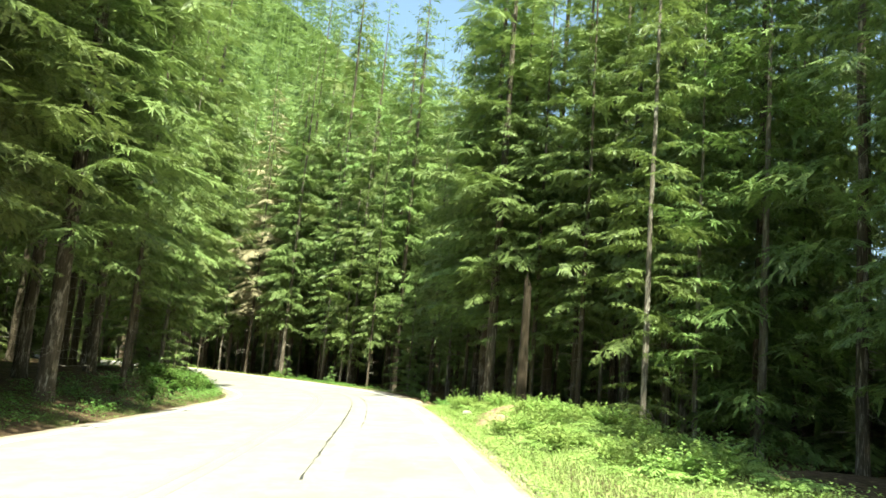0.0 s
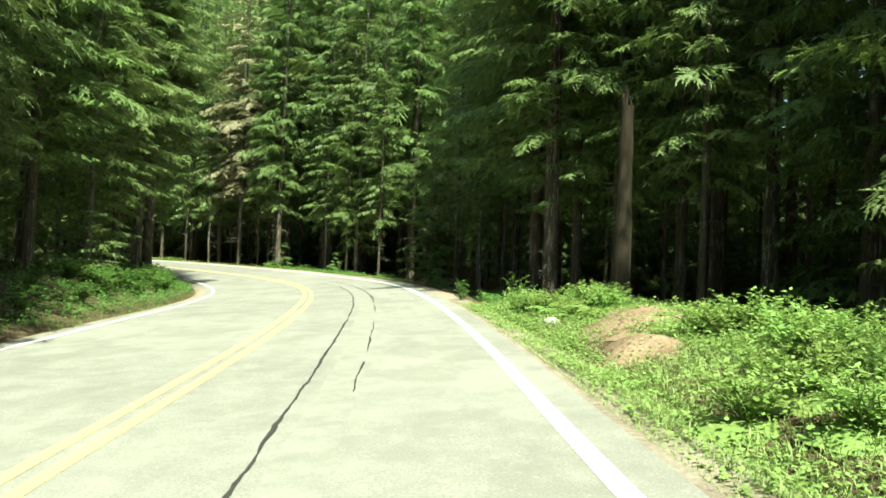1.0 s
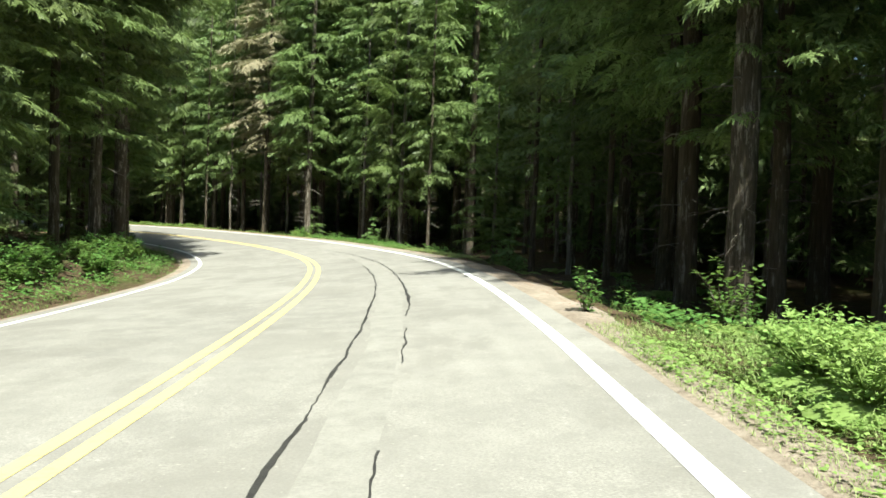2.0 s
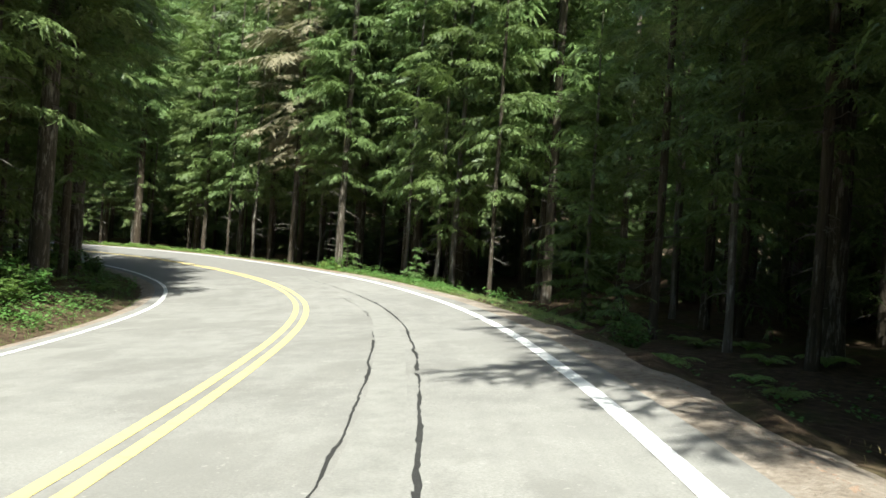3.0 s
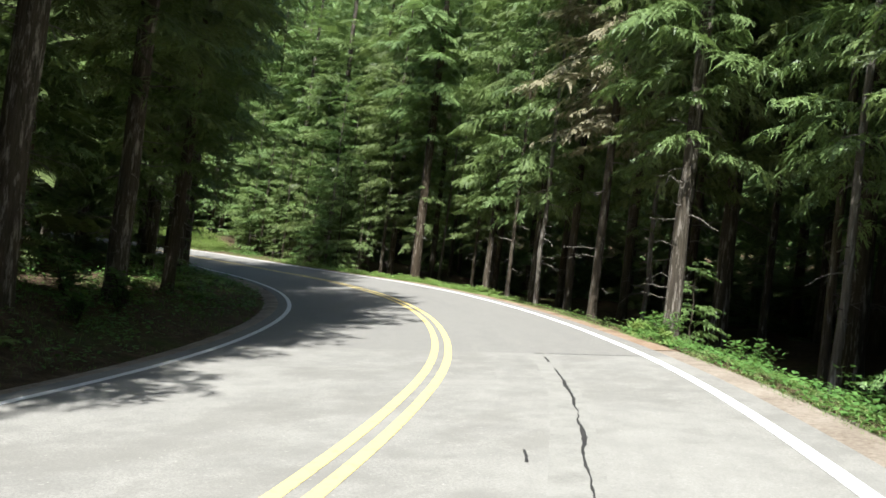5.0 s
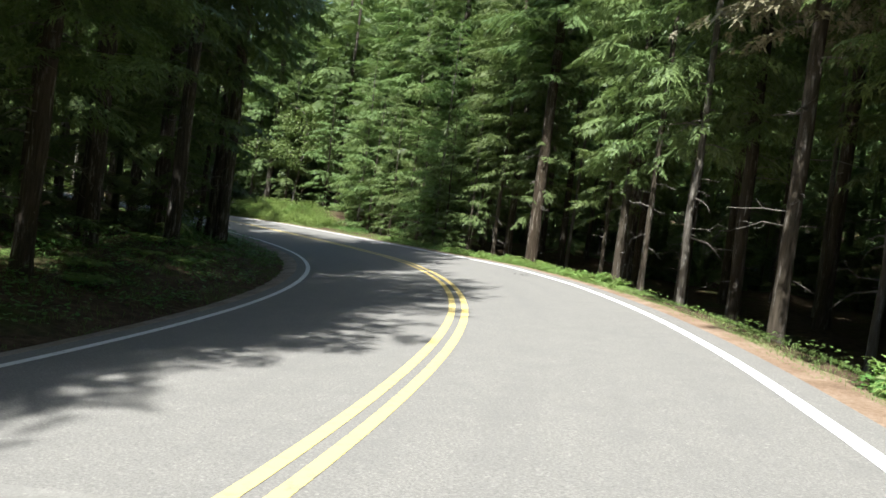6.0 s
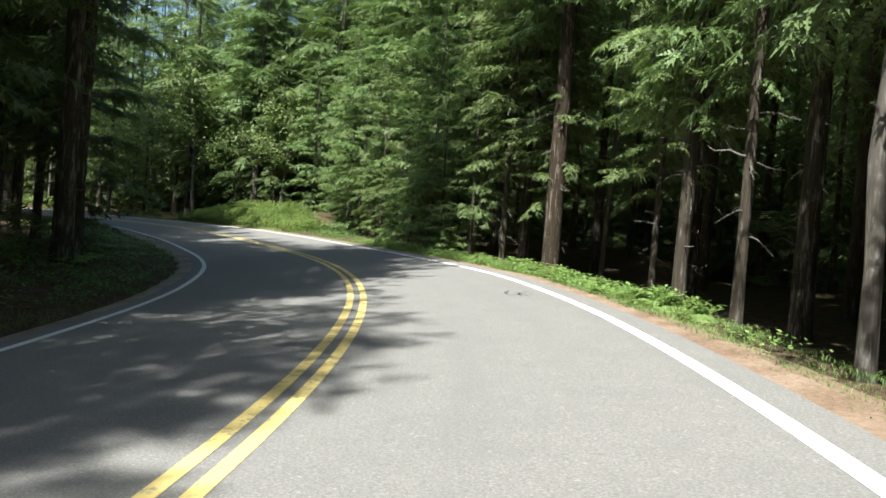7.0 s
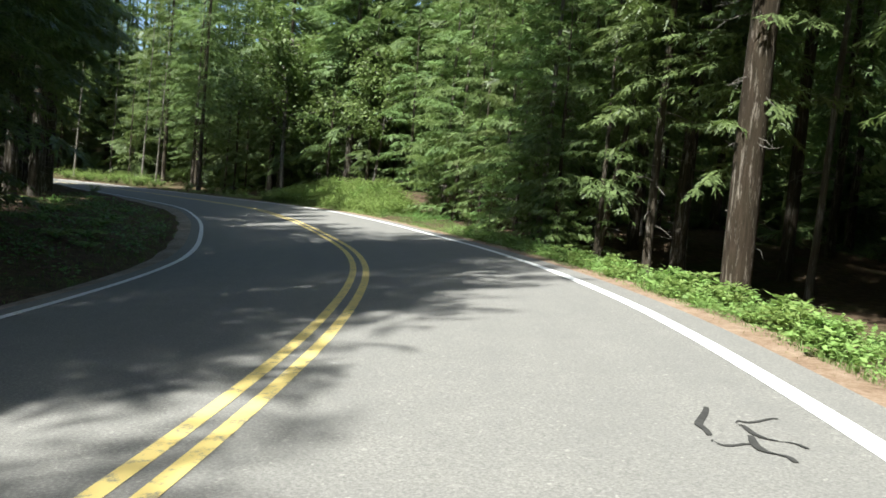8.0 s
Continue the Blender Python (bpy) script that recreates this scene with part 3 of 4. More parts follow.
def conifer(height, base, spread, radius, seed, density=1.0, detail=2, needles=NEEDLES, bark=BARK, lean=0.0, limbs=10, droop=0.40,
            thick_to=15.0, name="conifer_tree", label="", category="tree", group="", lowest=None):
    """A fir or hemlock. detail 2 near, 1 middle, 0 far; boughs above thick_to are made plainer."""
    rng = np.random.RandomState(seed)
    root = tagged(new(name), label, category, group)
    tm, pts, rad, pile, bark_faces = trunk_pile(height, radius, seed, lean, rng.uniform(-0.1, 0.1), sides=(6, 8, 11)[detail], rings=(8, 14, 18)[detail])
    if limbs:
        dead_limbs(pile, pts, min(0.9, base * 0.4), base + 1.0, limbs, min(1.25, 0.4 + spread * 0.3), rng)
    tm = pile.mesh("trunk", True)
    tm.materials.append(bark)
    tm.materials.append(DEAD_WOOD)
    index = np.zeros(len(tm.polygons), dtype=np.int32)
    index[bark_faces:] = 1
    tm.polygons.foreach_set("material_index", index)
    part("trunk", tm, bark, root)
    crown = Pile()
    z = base
    while z < height - 0.4:
        f = (z - base) / (height - base)
        reach = spread * (1 - f) ** 0.6 * min(1.0, 0.55 + 2.2 * f) + 0.25
        fine = z < thick_to
        here = max(2, int(round((5.2 if fine else 4.2) * density * rng.uniform(0.7, 1.3))))
        a0 = rng.uniform(0, 6.28)
        for j in range(here):
            l = reach * rng.uniform(0.38, 1.25)
            a = a0 + j * 6.28 / here + rng.normal(0, 0.45)
            zz = z + rng.uniform(-0.35, 0.35)
            r0 = centre_of(pts, zz)
            rise = 0.16 + 0.30 * f + rng.normal(0, 0.07)
            if detail == 2 and fine:
                pairs, subs = max(6, int(5 + l * 2.3)), 2
            elif detail >= 1 and fine:
                pairs, subs = max(5, int(4.5 + l * 1.6)), 1
            else:
                pairs, subs = max(4, int(4 + l * 0.9)), 0
            spray(crown, r0, a, l, rise, droop + rng.normal(0, 0.12), pairs, subs, rng, 1.0 if subs else 1.25)
        z += (0.42 if detail == 2 else 0.5 if detail == 1 else 0.8) * (1.0 if fine else 1.25) * rng.uniform(0.8, 1.25) * (0.7 + height / 60)
    part("crown", crown.mesh("crown"), needles, root)
    return root


def broadleaf(height, radius, seed, leaves=LEAVES_PALE, count=2600, label="", size=0.11):
    """An alder: a bent pale stem, ascending limbs and a loose crown of leaves."""
    rng = np.random.RandomState(seed)
    root = tagged(new("alder_tree"), label, "tree")
    _, pts, rad, stem, _ = trunk_pile(height * 0.85, radius, seed, 0.05, 0.25, 8, 14)
    part("trunk", stem.mesh("trunk", True), BARK_PALE, root)
    wood, crown = Pile(), Pile()
    for _ in range(26):
        z = height * rng.uniform(0.3, 0.82)
        a = rng.uniform(0, 6.28)
        l = height * rng.uniform(0.14, 0.34)
        p0 = centre_of(pts, z)
        out = np.array([math.cos(a), math.sin(a), 0])
        u = np.linspace(0, 1, 6)
        p = p0 + out * (u * l)[:, None] + rng.normal(0, 0.05 * l, (6, 3)) * u[:, None]
        p[:, 2] += l * (0.75 * u - 0.35 * u ** 2)
        wood.tube(p, 0.035 * (1.1 - u) + 0.004, 5)
        m = count // 26
        f = rng.uniform(0.25, 1.05, m)
        c = np.stack([np.interp(f, u, p[:, i]) for i in range(3)], 1) + rng.normal(0, 0.13 * l, (m, 3))
        way = unit(rng.normal(0, 1, (m, 3)) + out * 0.5 + np.array([0, 0, -0.4]))
        crown.kites(c, way, unit(np.cross(way, rng.normal(0, 1, (m, 3)) + np.array([0, 0, 2.0]))), rng.uniform(0.7, 1.4, m) * size, size * 0.75)
    part("branching", wood.mesh("branching"), BARK_PALE, root)
    part("crown", crown.mesh("crown"), leaves, root)
    return root


def put(proto, s, off, turn, size=1.0, tall=1.0):
    """Sets a tree at a place by the road: the first time the tree itself, then copies of it."""
    p = spot(s, off)
    return put_xy(proto, p, turn, size, tall)


PLACED = []
USED = set()


def put_xy(proto, p, turn, size=1.0, tall=1.0):
    m = Matrix.Translation(p) @ pose(0, 0, 0, 0, 0, turn)
    PLACED.append((p[0], p[1]))
    if proto.name not in USED:
        USED.add(proto.name)
        proto.matrix_basis = m
        ob = proto
    else:
        ob = copy_thing(proto, m)
    ob.scale = (size, size, size * tall)
    return ob


TALL = "tall dark green conifer with a bare lower trunk"
EDGE = "conifer at the forest edge with drooping green boughs"
hero = [conifer(27, 4.2, 3.4, 0.21, 11, 1.0, 2, NEEDLES, BARK_RED, 0.01, 26, label=EDGE, group="forest trees"),
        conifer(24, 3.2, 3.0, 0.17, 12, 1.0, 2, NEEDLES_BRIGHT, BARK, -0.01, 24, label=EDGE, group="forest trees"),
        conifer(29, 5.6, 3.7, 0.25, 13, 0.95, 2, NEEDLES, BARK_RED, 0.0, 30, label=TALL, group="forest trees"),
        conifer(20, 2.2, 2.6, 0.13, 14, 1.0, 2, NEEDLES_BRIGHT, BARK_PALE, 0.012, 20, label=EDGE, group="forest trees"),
        conifer(19, 3.1, 1.9, 0.09, 19, 0.9, 2, NEEDLES, BARK, 0.008, 15, label="slender conifer with a bare mottled trunk and dead twigs", group="forest trees"),
        conifer(16, 2.5, 1.7, 0.075, 20, 0.9, 2, NEEDLES, BARK_PALE, -0.012, 13, label="slender conifer with a pale trunk and dead twigs", group="forest trees")]
giant = conifer(33, 8.5, 4.2, 0.275, 27, 0.9, 2, NEEDLES, BARK_PEELING, -0.012, 34, label="massive conifer with pale peeling strips of bark", group="forest trees")
shaggy = conifer(22, 4.5, 2.7, 0.115, 15, 1.1, 2, NEEDLES_BROWN, BARK, 0.0, 16, 0.5, 14, label="half-dead conifer hung with beige lichen", group="forest trees")
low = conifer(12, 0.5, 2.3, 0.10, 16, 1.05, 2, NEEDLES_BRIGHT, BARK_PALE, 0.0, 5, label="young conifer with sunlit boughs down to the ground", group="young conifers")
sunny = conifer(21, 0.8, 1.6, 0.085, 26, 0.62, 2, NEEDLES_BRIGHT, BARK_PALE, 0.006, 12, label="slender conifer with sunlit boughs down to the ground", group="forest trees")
low2 = conifer(9, 0.3, 1.9, 0.08, 17, 0.68, 2, NEEDLES, BARK, 0.02, 4, label="young conifer with boughs down to the ground", group="young conifers")
sapling = conifer(3.2, 0.15, 0.95, 0.03, 18, 1.0, 2, NEEDLES_BRIGHT, BARK, 0.0, 0, name="sapling", category="sapling", label="small conifer sapling at the forest edge", group="saplings")
mids = [conifer(28, 4.6, 3.7, 0.19, 21, 0.85, 1, NEEDLES, BARK, 0.0, 12, thick_to=13, label=TALL, group="forest trees"),
        conifer(25, 3.0, 3.5, 0.16, 22, 0.85, 1, NEEDLES, BARK_RED, 0.01, 10, thick_to=13, label=TALL, group="forest trees"),
        conifer(30, 6.0, 3.9, 0.22, 23, 0.8, 1, NEEDLES, BARK, -0.01, 14, thick_to=13, label=TALL, group="forest trees"),
        conifer(17, 4.0, 1.8, 0.09, 24, 0.75, 1, NEEDLES, BARK_PALE, 0.015, 12, thick_to=13, label="slender shaded conifer with a bare pole trunk", group="forest trees"),
        conifer(14, 1.0, 2.3, 0.10, 25, 0.75, 1, NEEDLES, BARK, 0.01, 8, thick_to=13, label="shaded understorey conifer with low boughs", group="forest trees")]

deep = [conifer(29, 3.5, 3.9, 0.20, 31, 1.15, 0, NEEDLES_FAR, BARK, 0.0, 6, label=TALL, group="forest trees"),
        conifer(25, 2.0, 3.5, 0.17, 32, 1.15, 0, NEEDLES_FAR, BARK_RED, 0.0, 8, label=TALL, group="forest trees")]

# trees that stand at known places along the outer verge: kind, length along, distance to the right, turn, size
OUTER = [(3, 53.2, 6.8, 20, 0.95), (5, 53.5, 6.3, 140, 1.1), (4, 49.3, 6.6, 75, 0.9), (0, 61.6, 5.35, 10, 0.9),
         (1, 64.2, 6.6, 300, 1.0), (5, 70.7, 4.9, 310, 1.15), (1, 71.7, 6.6, 15, 0.95), (4, 74.5, 5.4, 15, 1.0), (0, 76.5, 7.5, 95, 0.9), (1, 79.2, 6.6, 260, 0.9),
         (5, 67.4, 7.2, 120, 1.1), (4, 82.0, 7.4, 20, 1.0), (4, 59.0, 7.4, 60, 1.1), (5, 57.2, 6.6, 190, 1.1),
         (5, 88.0, 7.2, 10, 1.2), (2, 83.6, 9.3, 50, 1.0), (4, 91.1, 7.0, 50, 1.25), (1, 56.0, 8.6, 250, 1.1), (0, 65.6, 8.6, 33, 1.15), (2, 60.5, 8.9, 190, 1.1), (1, 50.6, 9.4, 280, 1.1),
         (0, 37.4, 9.4, 60, 1.0), (4, 41.5, 8.0, 160, 1.2), (4, 36.6, 8.6, 215, 1.2), (1, 29.6, 7.6, 15, 1.3), (3, 42.8, 13.8, 330, 1.2),
         (0, 92.4, 8.6, 100, 1.0), (1, 96.0, 9.4, 230, 1.0), (1, 33.0, 8.6, 100, 1.3), (5, 38.6, 8.2, 30, 1.1),
         (2, 101.0, 9.2, 350, 1.1), (0, 106.5, 9.8, 45, 1.1), (1, 112.0, 10.5, 145, 1.1), (2, 123.0, 9.5, 300, 1.0)]
# conifers added to shade the bank and road, several of them out of view
SHADE = [(3, 1.0, 10.6, 40, 1.05), (3, -2.5, 10.0, 220, 1.1), (3, 4.6, 11.2, 130, 0.8), (5, 14.4, 10.8, 50, 1.0), (0, -3.0, 14.0, 40, 1.0), (1, 2.0, 14.5, 130, 1.1), (0, 22.0, 11.4, 10, 0.95), (1, 18.6, 11.6, 200, 1.0), (4, 25.2, 8.6, 80, 1.15), (2, 26.4, 7.1, 200, 0.95), (1, 27.2, 8.2, 300, 0.95), (0, 16.0, 13.4, 70, 1.0), (4, 21.4, 9.4, 160, 1.15), (1, 24.4, 10.2, 60, 1.0),
         (0, 2.0, -6.4, 15, 1.1), (0, 7.2, -5.9, 140, 0.95), (2, -6.0, -6.6, 250, 1.0)]
INNER = [(3, 31.3, -7.2, 10, 0.8), (0, 13.2, -6.2, 200, 1.12), (4, 20.2, -6.3, 10, 1.0), (0, 24.3, -8.6, 130, 1.0), (1, 27.8, -8.0, 250, 1.0), (1, 40.0, -7.6, 70, 0.95), (0, 36.0, -8.4, 185, 1.0),
         (2, 46.4, -6.5, 300, 1.0), (0, 42.8, -6.9, 20, 1.0), (0, 51.0, -7.2, 20, 1.0), (2, 55.0, -6.5, 95, 1.0), (0, 59.5, -6.4, 160, 1.0), (1, 65.0, -6.6, 215, 0.95),
         (2, 71.0, -8.0, 275, 0.95), (0, 76.0, -7.2, 330, 0.95), (2, 85.7, -6.8, 40, 1.1), (0, 83.2, -6.5, 190, 1.1), (2, 81.0, -8.4, 105, 1.0), (0, 121.5, -9.4, 75, 1.1), (2, 116.5, -9.6, 15, 1.1), (2, 125.5, -9.0, 205, 1.1), (0, 129.5, -8.6, 120, 1.1), (2, 134.0, -8.2, 320, 1.1),
         (2, 93.0, -9.8, 60, 0.78), (0, 96.0, -9.4, 150, 0.8), (2, 99.2, -10.2, 240, 0.76), (2, 102.5, -9.6, 10, 0.78), (0, 105.5, -10.0, 100, 0.85), (2, 108.5, -9.6, 330, 0.95),
         (0, 112.0, -9.8, 250, 1.1), (2, 119.0, -11.8, 50, 1.2), (0, 123.4, -12.2, 310, 1.25), (2, 127.6, -11.8, 170, 1.2), (2, 114.0, -12.8, 90, 1.15), (1, 49.0, -6.3, 70, 0.8), (2, 131.5, -9.0, 20, 1.15), (0, 136.5, -8.6, 260, 1.2), (2, 139.0, -9.8, 130, 1.1), (2, 133.0, -12.4, 300, 1.2), (0, 137.0, -13.0, 45, 1.25),
         (1, 90.5, -8.4, 220, 0.85), (0, 18.0, -8.8, 77, 1.0)]
for k, s, off, turn, size in OUTER + SHADE + INNER:
    put(hero[k], s, off, turn, size, 1.3 if off > 0 and 45 < s < 80 else 0.97 if off < 0 and 50 < s < 66 else 1.25 if off < 0 and 74 < s < 87 else 0.78 if off < 0 and s < 15 else 1.2 if off < 0 and s > 120 else 1.0)
for s, off, turn, size in ((60.0, 15.0, 10, 1.25), (63.0, 19.0, 80, 1.3), (57.0, 12.5, 150, 1.2), (68.0, 16.0, 210, 1.3), (54.0, 16.5, 290, 1.3), (73.0, 14.0, 330, 1.2)):
    put(deep[0], s, off, turn, size)
for s, off, turn, size in ((110.0, 11.5, 10, 1.2), (113.5, 13.5, 95, 1.25), (117.0, 11.0, 170, 1.2), (120.5, 14.0, 260, 1.25), (124.5, 11.0, 330, 1.25), (128.5, 12.5, 40, 1.2), (132.5, 10.5, 120, 1.2), (136.0, 13.0, 220, 1.25)):
    put(deep[1], s, off, turn, size)
put(shaggy, 67.6, 5.6, 40, 1.3)
put(giant, 86.9, 6.7, 120)
put(sunny, 12.2, 8.55, 30, 1.0)
put(low, 45.6, 8.1, 170, 0.8)
put(low, 34.6, -8.9, 100, 1.0)
put(low, 13.5, 12.2, 200, 1.4)
put(low, 19.5, 12.6, 300, 1.5)
for s, off, turn, size in ((44.6, -8.0, 10, 1.0), (48.6, -7.9, 70, 1.1), (53.0, -8.1, 230, 1.0), (57.4, -7.7, 300, 1.05), (88.5, -7.2, 10, 1.3), (78.5, -7.6, 130, 1.2), (69.0, -8.6, 220, 1.2)):
    put(low2, s, off, turn, size)
for s, off, turn, size in ((93.0, 6.6, 130, 1.0), (94.8, 6.2, 210, 0.9), (96.6, 6.5, 280, 1.1), (98.6, 6.5, 340, 0.9), (100.6, 6.7, 70, 1.1),
                           (102.6, 6.6, 155, 1.0), (104.4, 7.0, 300, 1.1), (106.4, 7.0, 35, 1.2), (108.4, 7.2, 200, 1.1), (97.6, 8.2, 60, 1.4), (101.8, 8.4, 240, 1.4)):
    put(low2 if turn % 40 else low, s, off, turn, size)
for s, off, turn, size in ((61.9, 5.9, 0, 0.8), (51.9, 4.9, 60, 0.45), (41.0, 7.0, 110, 0.7), (92.8, 5.4, 250, 0.8), (97.9, 5.3, 20, 0.7),
                           (29.5, -6.4, 40, 0.8), (33.4, -7.4, 300, 1.0)):
    put(sapling, s, off, turn, size)

alder = broadleaf(9.5, 0.10, 41, label="slender alder with pale green leaves", count=6500, size=0.2)
put(alder, 128.5, 8.2, 200, 1.45)
put(alder, 119.0, 8.6, 120, 1.05)
for s, off, turn, size in ((110.6, 8.2, 300, 1.1), (112.0, 8.6, 110, 1.3), (115.2, 8.2, 200, 1.2), (120.5, 9.2, 290, 1.4), (124.5, 9.0, 35, 1.3), (134.5, 8.2, 250, 1.3)):
    put(low2, s, off, turn, size)

# random forest behind the verge trees, denser near the road
rng = np.random.RandomState(77)
GLADE = at_road(146.0, [6.2])[0]


def cleared(xy, s, off):
    """Where no tall trees stand: the inner clearing and a narrow glade that lets the sun reach the verge beyond the bend."""
    d = np.asarray(xy) - GLADE
    along = d[..., 0] * SUN_FROM.x + d[..., 1] * SUN_FROM.y
    aside = np.abs(d[..., 0] * SUN_FROM.y - d[..., 1] * SUN_FROM.x)
    return ((off < 0) & (off > -19) & (s > 88) & (s < 114)) | ((along > -1.5) & (along < 26) & (aside < 4.0))


def fill(protos, s0, s1, lo, hi, gap, tries, side):
    for _ in range(tries):
        s, off = rng.uniform(s0, s1), side * (lo + (hi - lo) * rng.rand())
        xy = at_road(s, [off])[0]
        true_s, true_off = road_coords(xy)
        if abs(true_off[0]) < lo - 0.3 or cleared(xy, true_s[0], true_off[0]) or (side > 0 and true_s[0] < 27.5 and true_off[0] < 11):
            continue
        near = np.asarray(PLACED)
        if ((near - xy) ** 2).sum(1).min() < gap * gap:
            continue
        z = ground_z(xy)[0]
        put_xy(protos[rng.randint(len(protos))], (xy[0], xy[1], z), rng.uniform(0, 360), rng.uniform(0.82, 1.12), rng.uniform(0.92, 1.1) * (1.28 if side > 0 and 44 < true_s[0] < 100 else 1.2 if side > 0 and true_s[0] <= 44 else 0.98 if side < 0 and 50 < true_s[0] < 66 else 1.3 if side < 0 and 74 < true_s[0] < 86 else 0.8 if side < 0 and true_s[0] < 14 else 1.0))


fill(mids[:4], 12, 128, 7.6, 13.0, 2.9, 380, 1)
fill(mids, 6, 100, 12.5, 20, 3.1, 420, 1)
fill(deep + mids[2:], 98, 165, 13.0, 22, 3.7, 160, 1)
fill(mids[4:], 26, 110, 8.6, 16, 3.0, 110, 1)
fill(mids[3:], 17, 34, 11.0, 17, 2.0, 160, 1)
fill(mids[4:], 28, 52, 10.5, 20, 2.2, 170, 1)
fill(mids, 120, 168, 7.4, 15.5, 2.9, 210, 1)
fill(mids, -10, 8, 13.5, 22, 3.4, 60, 1)
fill(mids, -4, 56, 7.6, 13.0, 2.9, 200, -1)
fill(mids, 56, 128, 8.0, 13.0, 3.5, 150, -1)
fill(mids, -8, 60, 12.5, 20, 3.3, 220, -1)
fill(deep + mids[3:4], 58, 140, 13.0, 22, 3.8, 160, -1)


def far_conifer(height, base, spread, seed, whorls, boughs, along=(0.05, 0.3, 0.55, 0.78)):
    """A plain distant conifer: a thin trunk and whorls of broad drooping boughs."""
    r = np.random.RandomState(seed)
    pile = Pile()
    pile.tube([(0, 0, -0.3), (0, 0, height * 0.5), (0, 0, height)], [0.17, 0.1, 0.01], 5)
    for z in np.linspace(base, height - 0.5, whorls):
        f = (z - base) / (height - base)
        a = r.uniform(0, 6.28) + np.arange(boughs) * 6.28 / boughs + r.normal(0, 0.3, boughs)
        way = unit(np.column_stack([np.cos(a), np.sin(a), r.normal(-0.22, 0.15, boughs)]))
        side = np.column_stack([-np.sin(a), np.cos(a), r.normal(0, 0.3, boughs)])
        ln = (spread * (1 - f) ** 0.8 + 0.3) * r.uniform(0.6, 1.2, boughs)
        for g in along:
            w2 = unit(way + side * r.choice([-0.6, 0.6], boughs)[:, None] + r.normal(0, 0.2, (boughs, 3)))
            pile.kites(np.array([0, 0, z]) + way * (ln * g)[:, None], w2, side, ln * (0.56 - g * 0.3), ln * (0.36 if len(along) > 2 else 0.46), 0.15)
    return np.concatenate(pile.v), np.concatenate(pile.q), np.concatenate(pile.uv)


def wood(name, spots, label, whorls, boughs, seed, base, spread=3.3, along=(0.05, 0.3, 0.55, 0.78), tall=(30, 34, 38, 26)):
    """Many distant conifers as one mesh."""
    r = np.random.RandomState(seed)
    kinds = [far_conifer(h, base, spread, seed + k, whorls, boughs, along) for k, h in enumerate(tall)]
    vs, qs, uvs, n = [], [], [], 0
    for x, y, z in spots:
        v, q, uv = kinds[r.randint(4)]
        a, c = r.uniform(0, 6.28), r.uniform(0.8, 1.15)
        rot = np.array([[math.cos(a), -math.sin(a), 0], [math.sin(a), math.cos(a), 0], [0, 0, 1]]) * c
        vs.append(v @ rot.T + (x, y, z))
        qs.append(q + n)
        uvs.append(uv)
        n += len(v)
    return thing(name, mesh_of(name, np.concatenate(vs), np.concatenate(qs), uv=np.concatenate(uvs)), NEEDLES_FAR, label, "forest", kind="stuff")


def scatter(x0, x1, y0, y1, gap, tries, lo, hi, seed):
    r = np.random.RandomState(seed)
    xy = np.column_stack([r.uniform(x0, x1, tries), r.uniform(y0, y1, tries)])
    s, off = road_coords(xy)
    xy = xy[(np.abs(off) > lo) & (np.abs(off) < hi) & ~cleared(xy, s, off)]
    kept = np.zeros((0, 2))
    for p in xy:
        if len(kept) == 0 or ((kept - p) ** 2).sum(1).min() > gap * gap:
            kept = np.vstack([kept, p])
    return np.column_stack([kept, ground_z(kept)])


wood("woods", scatter(-170, 75, 14, 165, 4.6, 6500, 31, 46, 5), "dense conifer forest standing away from the road", 15, 5, 51, 0.6, 4.2)
wood("understorey", scatter(8, 62, 20, 90, 2.1, 2600, 15, 30, 35), "shaded young conifers under the outer forest", 10, 5, 191, 0.1, 1.9, (0.1, 0.5), (5.5, 7, 8.5, 4.5))
wood("understorey", scatter(-150, 70, 14, 150, 2.6, 5000, 17, 33, 15), "young conifers growing thickly under the forest", 9, 5, 91, 0.1, 1.9, (0.1, 0.5), (4.5, 6, 7.5, 3.5))
wood("woods", scatter(-110, 55, -60, 14, 6.5, 1300, 19, 40, 8), "dense conifer forest south of the bend", 14, 5, 71, 1.0)
wood("woods", scatter(-190, 40, 140, 330, 5.6, 4600, 46, 400, 6), "conifers covering the mountainside", 9, 5, 61, 1.0, 5.4, (0.05, 0.45), (24, 28, 31, 20))

wood("woods", scatter(-78, -8, -8, 50, 4.4, 1800, 19, 36, 31), "conifers inside the bend", 15, 5, 141, 0.8, 3.8)
wood("woods", scatter(8, 52, -14, 25, 4.4, 900, 20, 38, 32), "conifers on the outer side of the straight", 15, 5, 151, 0.8, 3.8)
wood("woods", scatter(7, 54, 24, 85, 3.3, 1700, 18.5, 34, 26), "close-set shaded conifers", 20, 6, 101, 0.8, 3.6)
wood("woods", scatter(-72, 8, 86, 150, 3.4, 2400, 18, 36, 29), "close-set shaded conifers outside the bend", 20, 6, 131, 0.6, 3.6, tall=(34, 38, 42, 30))
wood("woods", scatter(-150, -66, 84, 140, 3.4, 2200, 15, 34, 27), "close-set conifers beyond the bend", 20, 6, 111, 0.5, 3.6, tall=(34, 38, 42, 30))
wood("woods", scatter(-120, -26, 40, 84, 3.5, 2200, 10, 24, 28), "close-set shaded conifers inside the bend", 20, 6, 121, 0.8, 3.6)
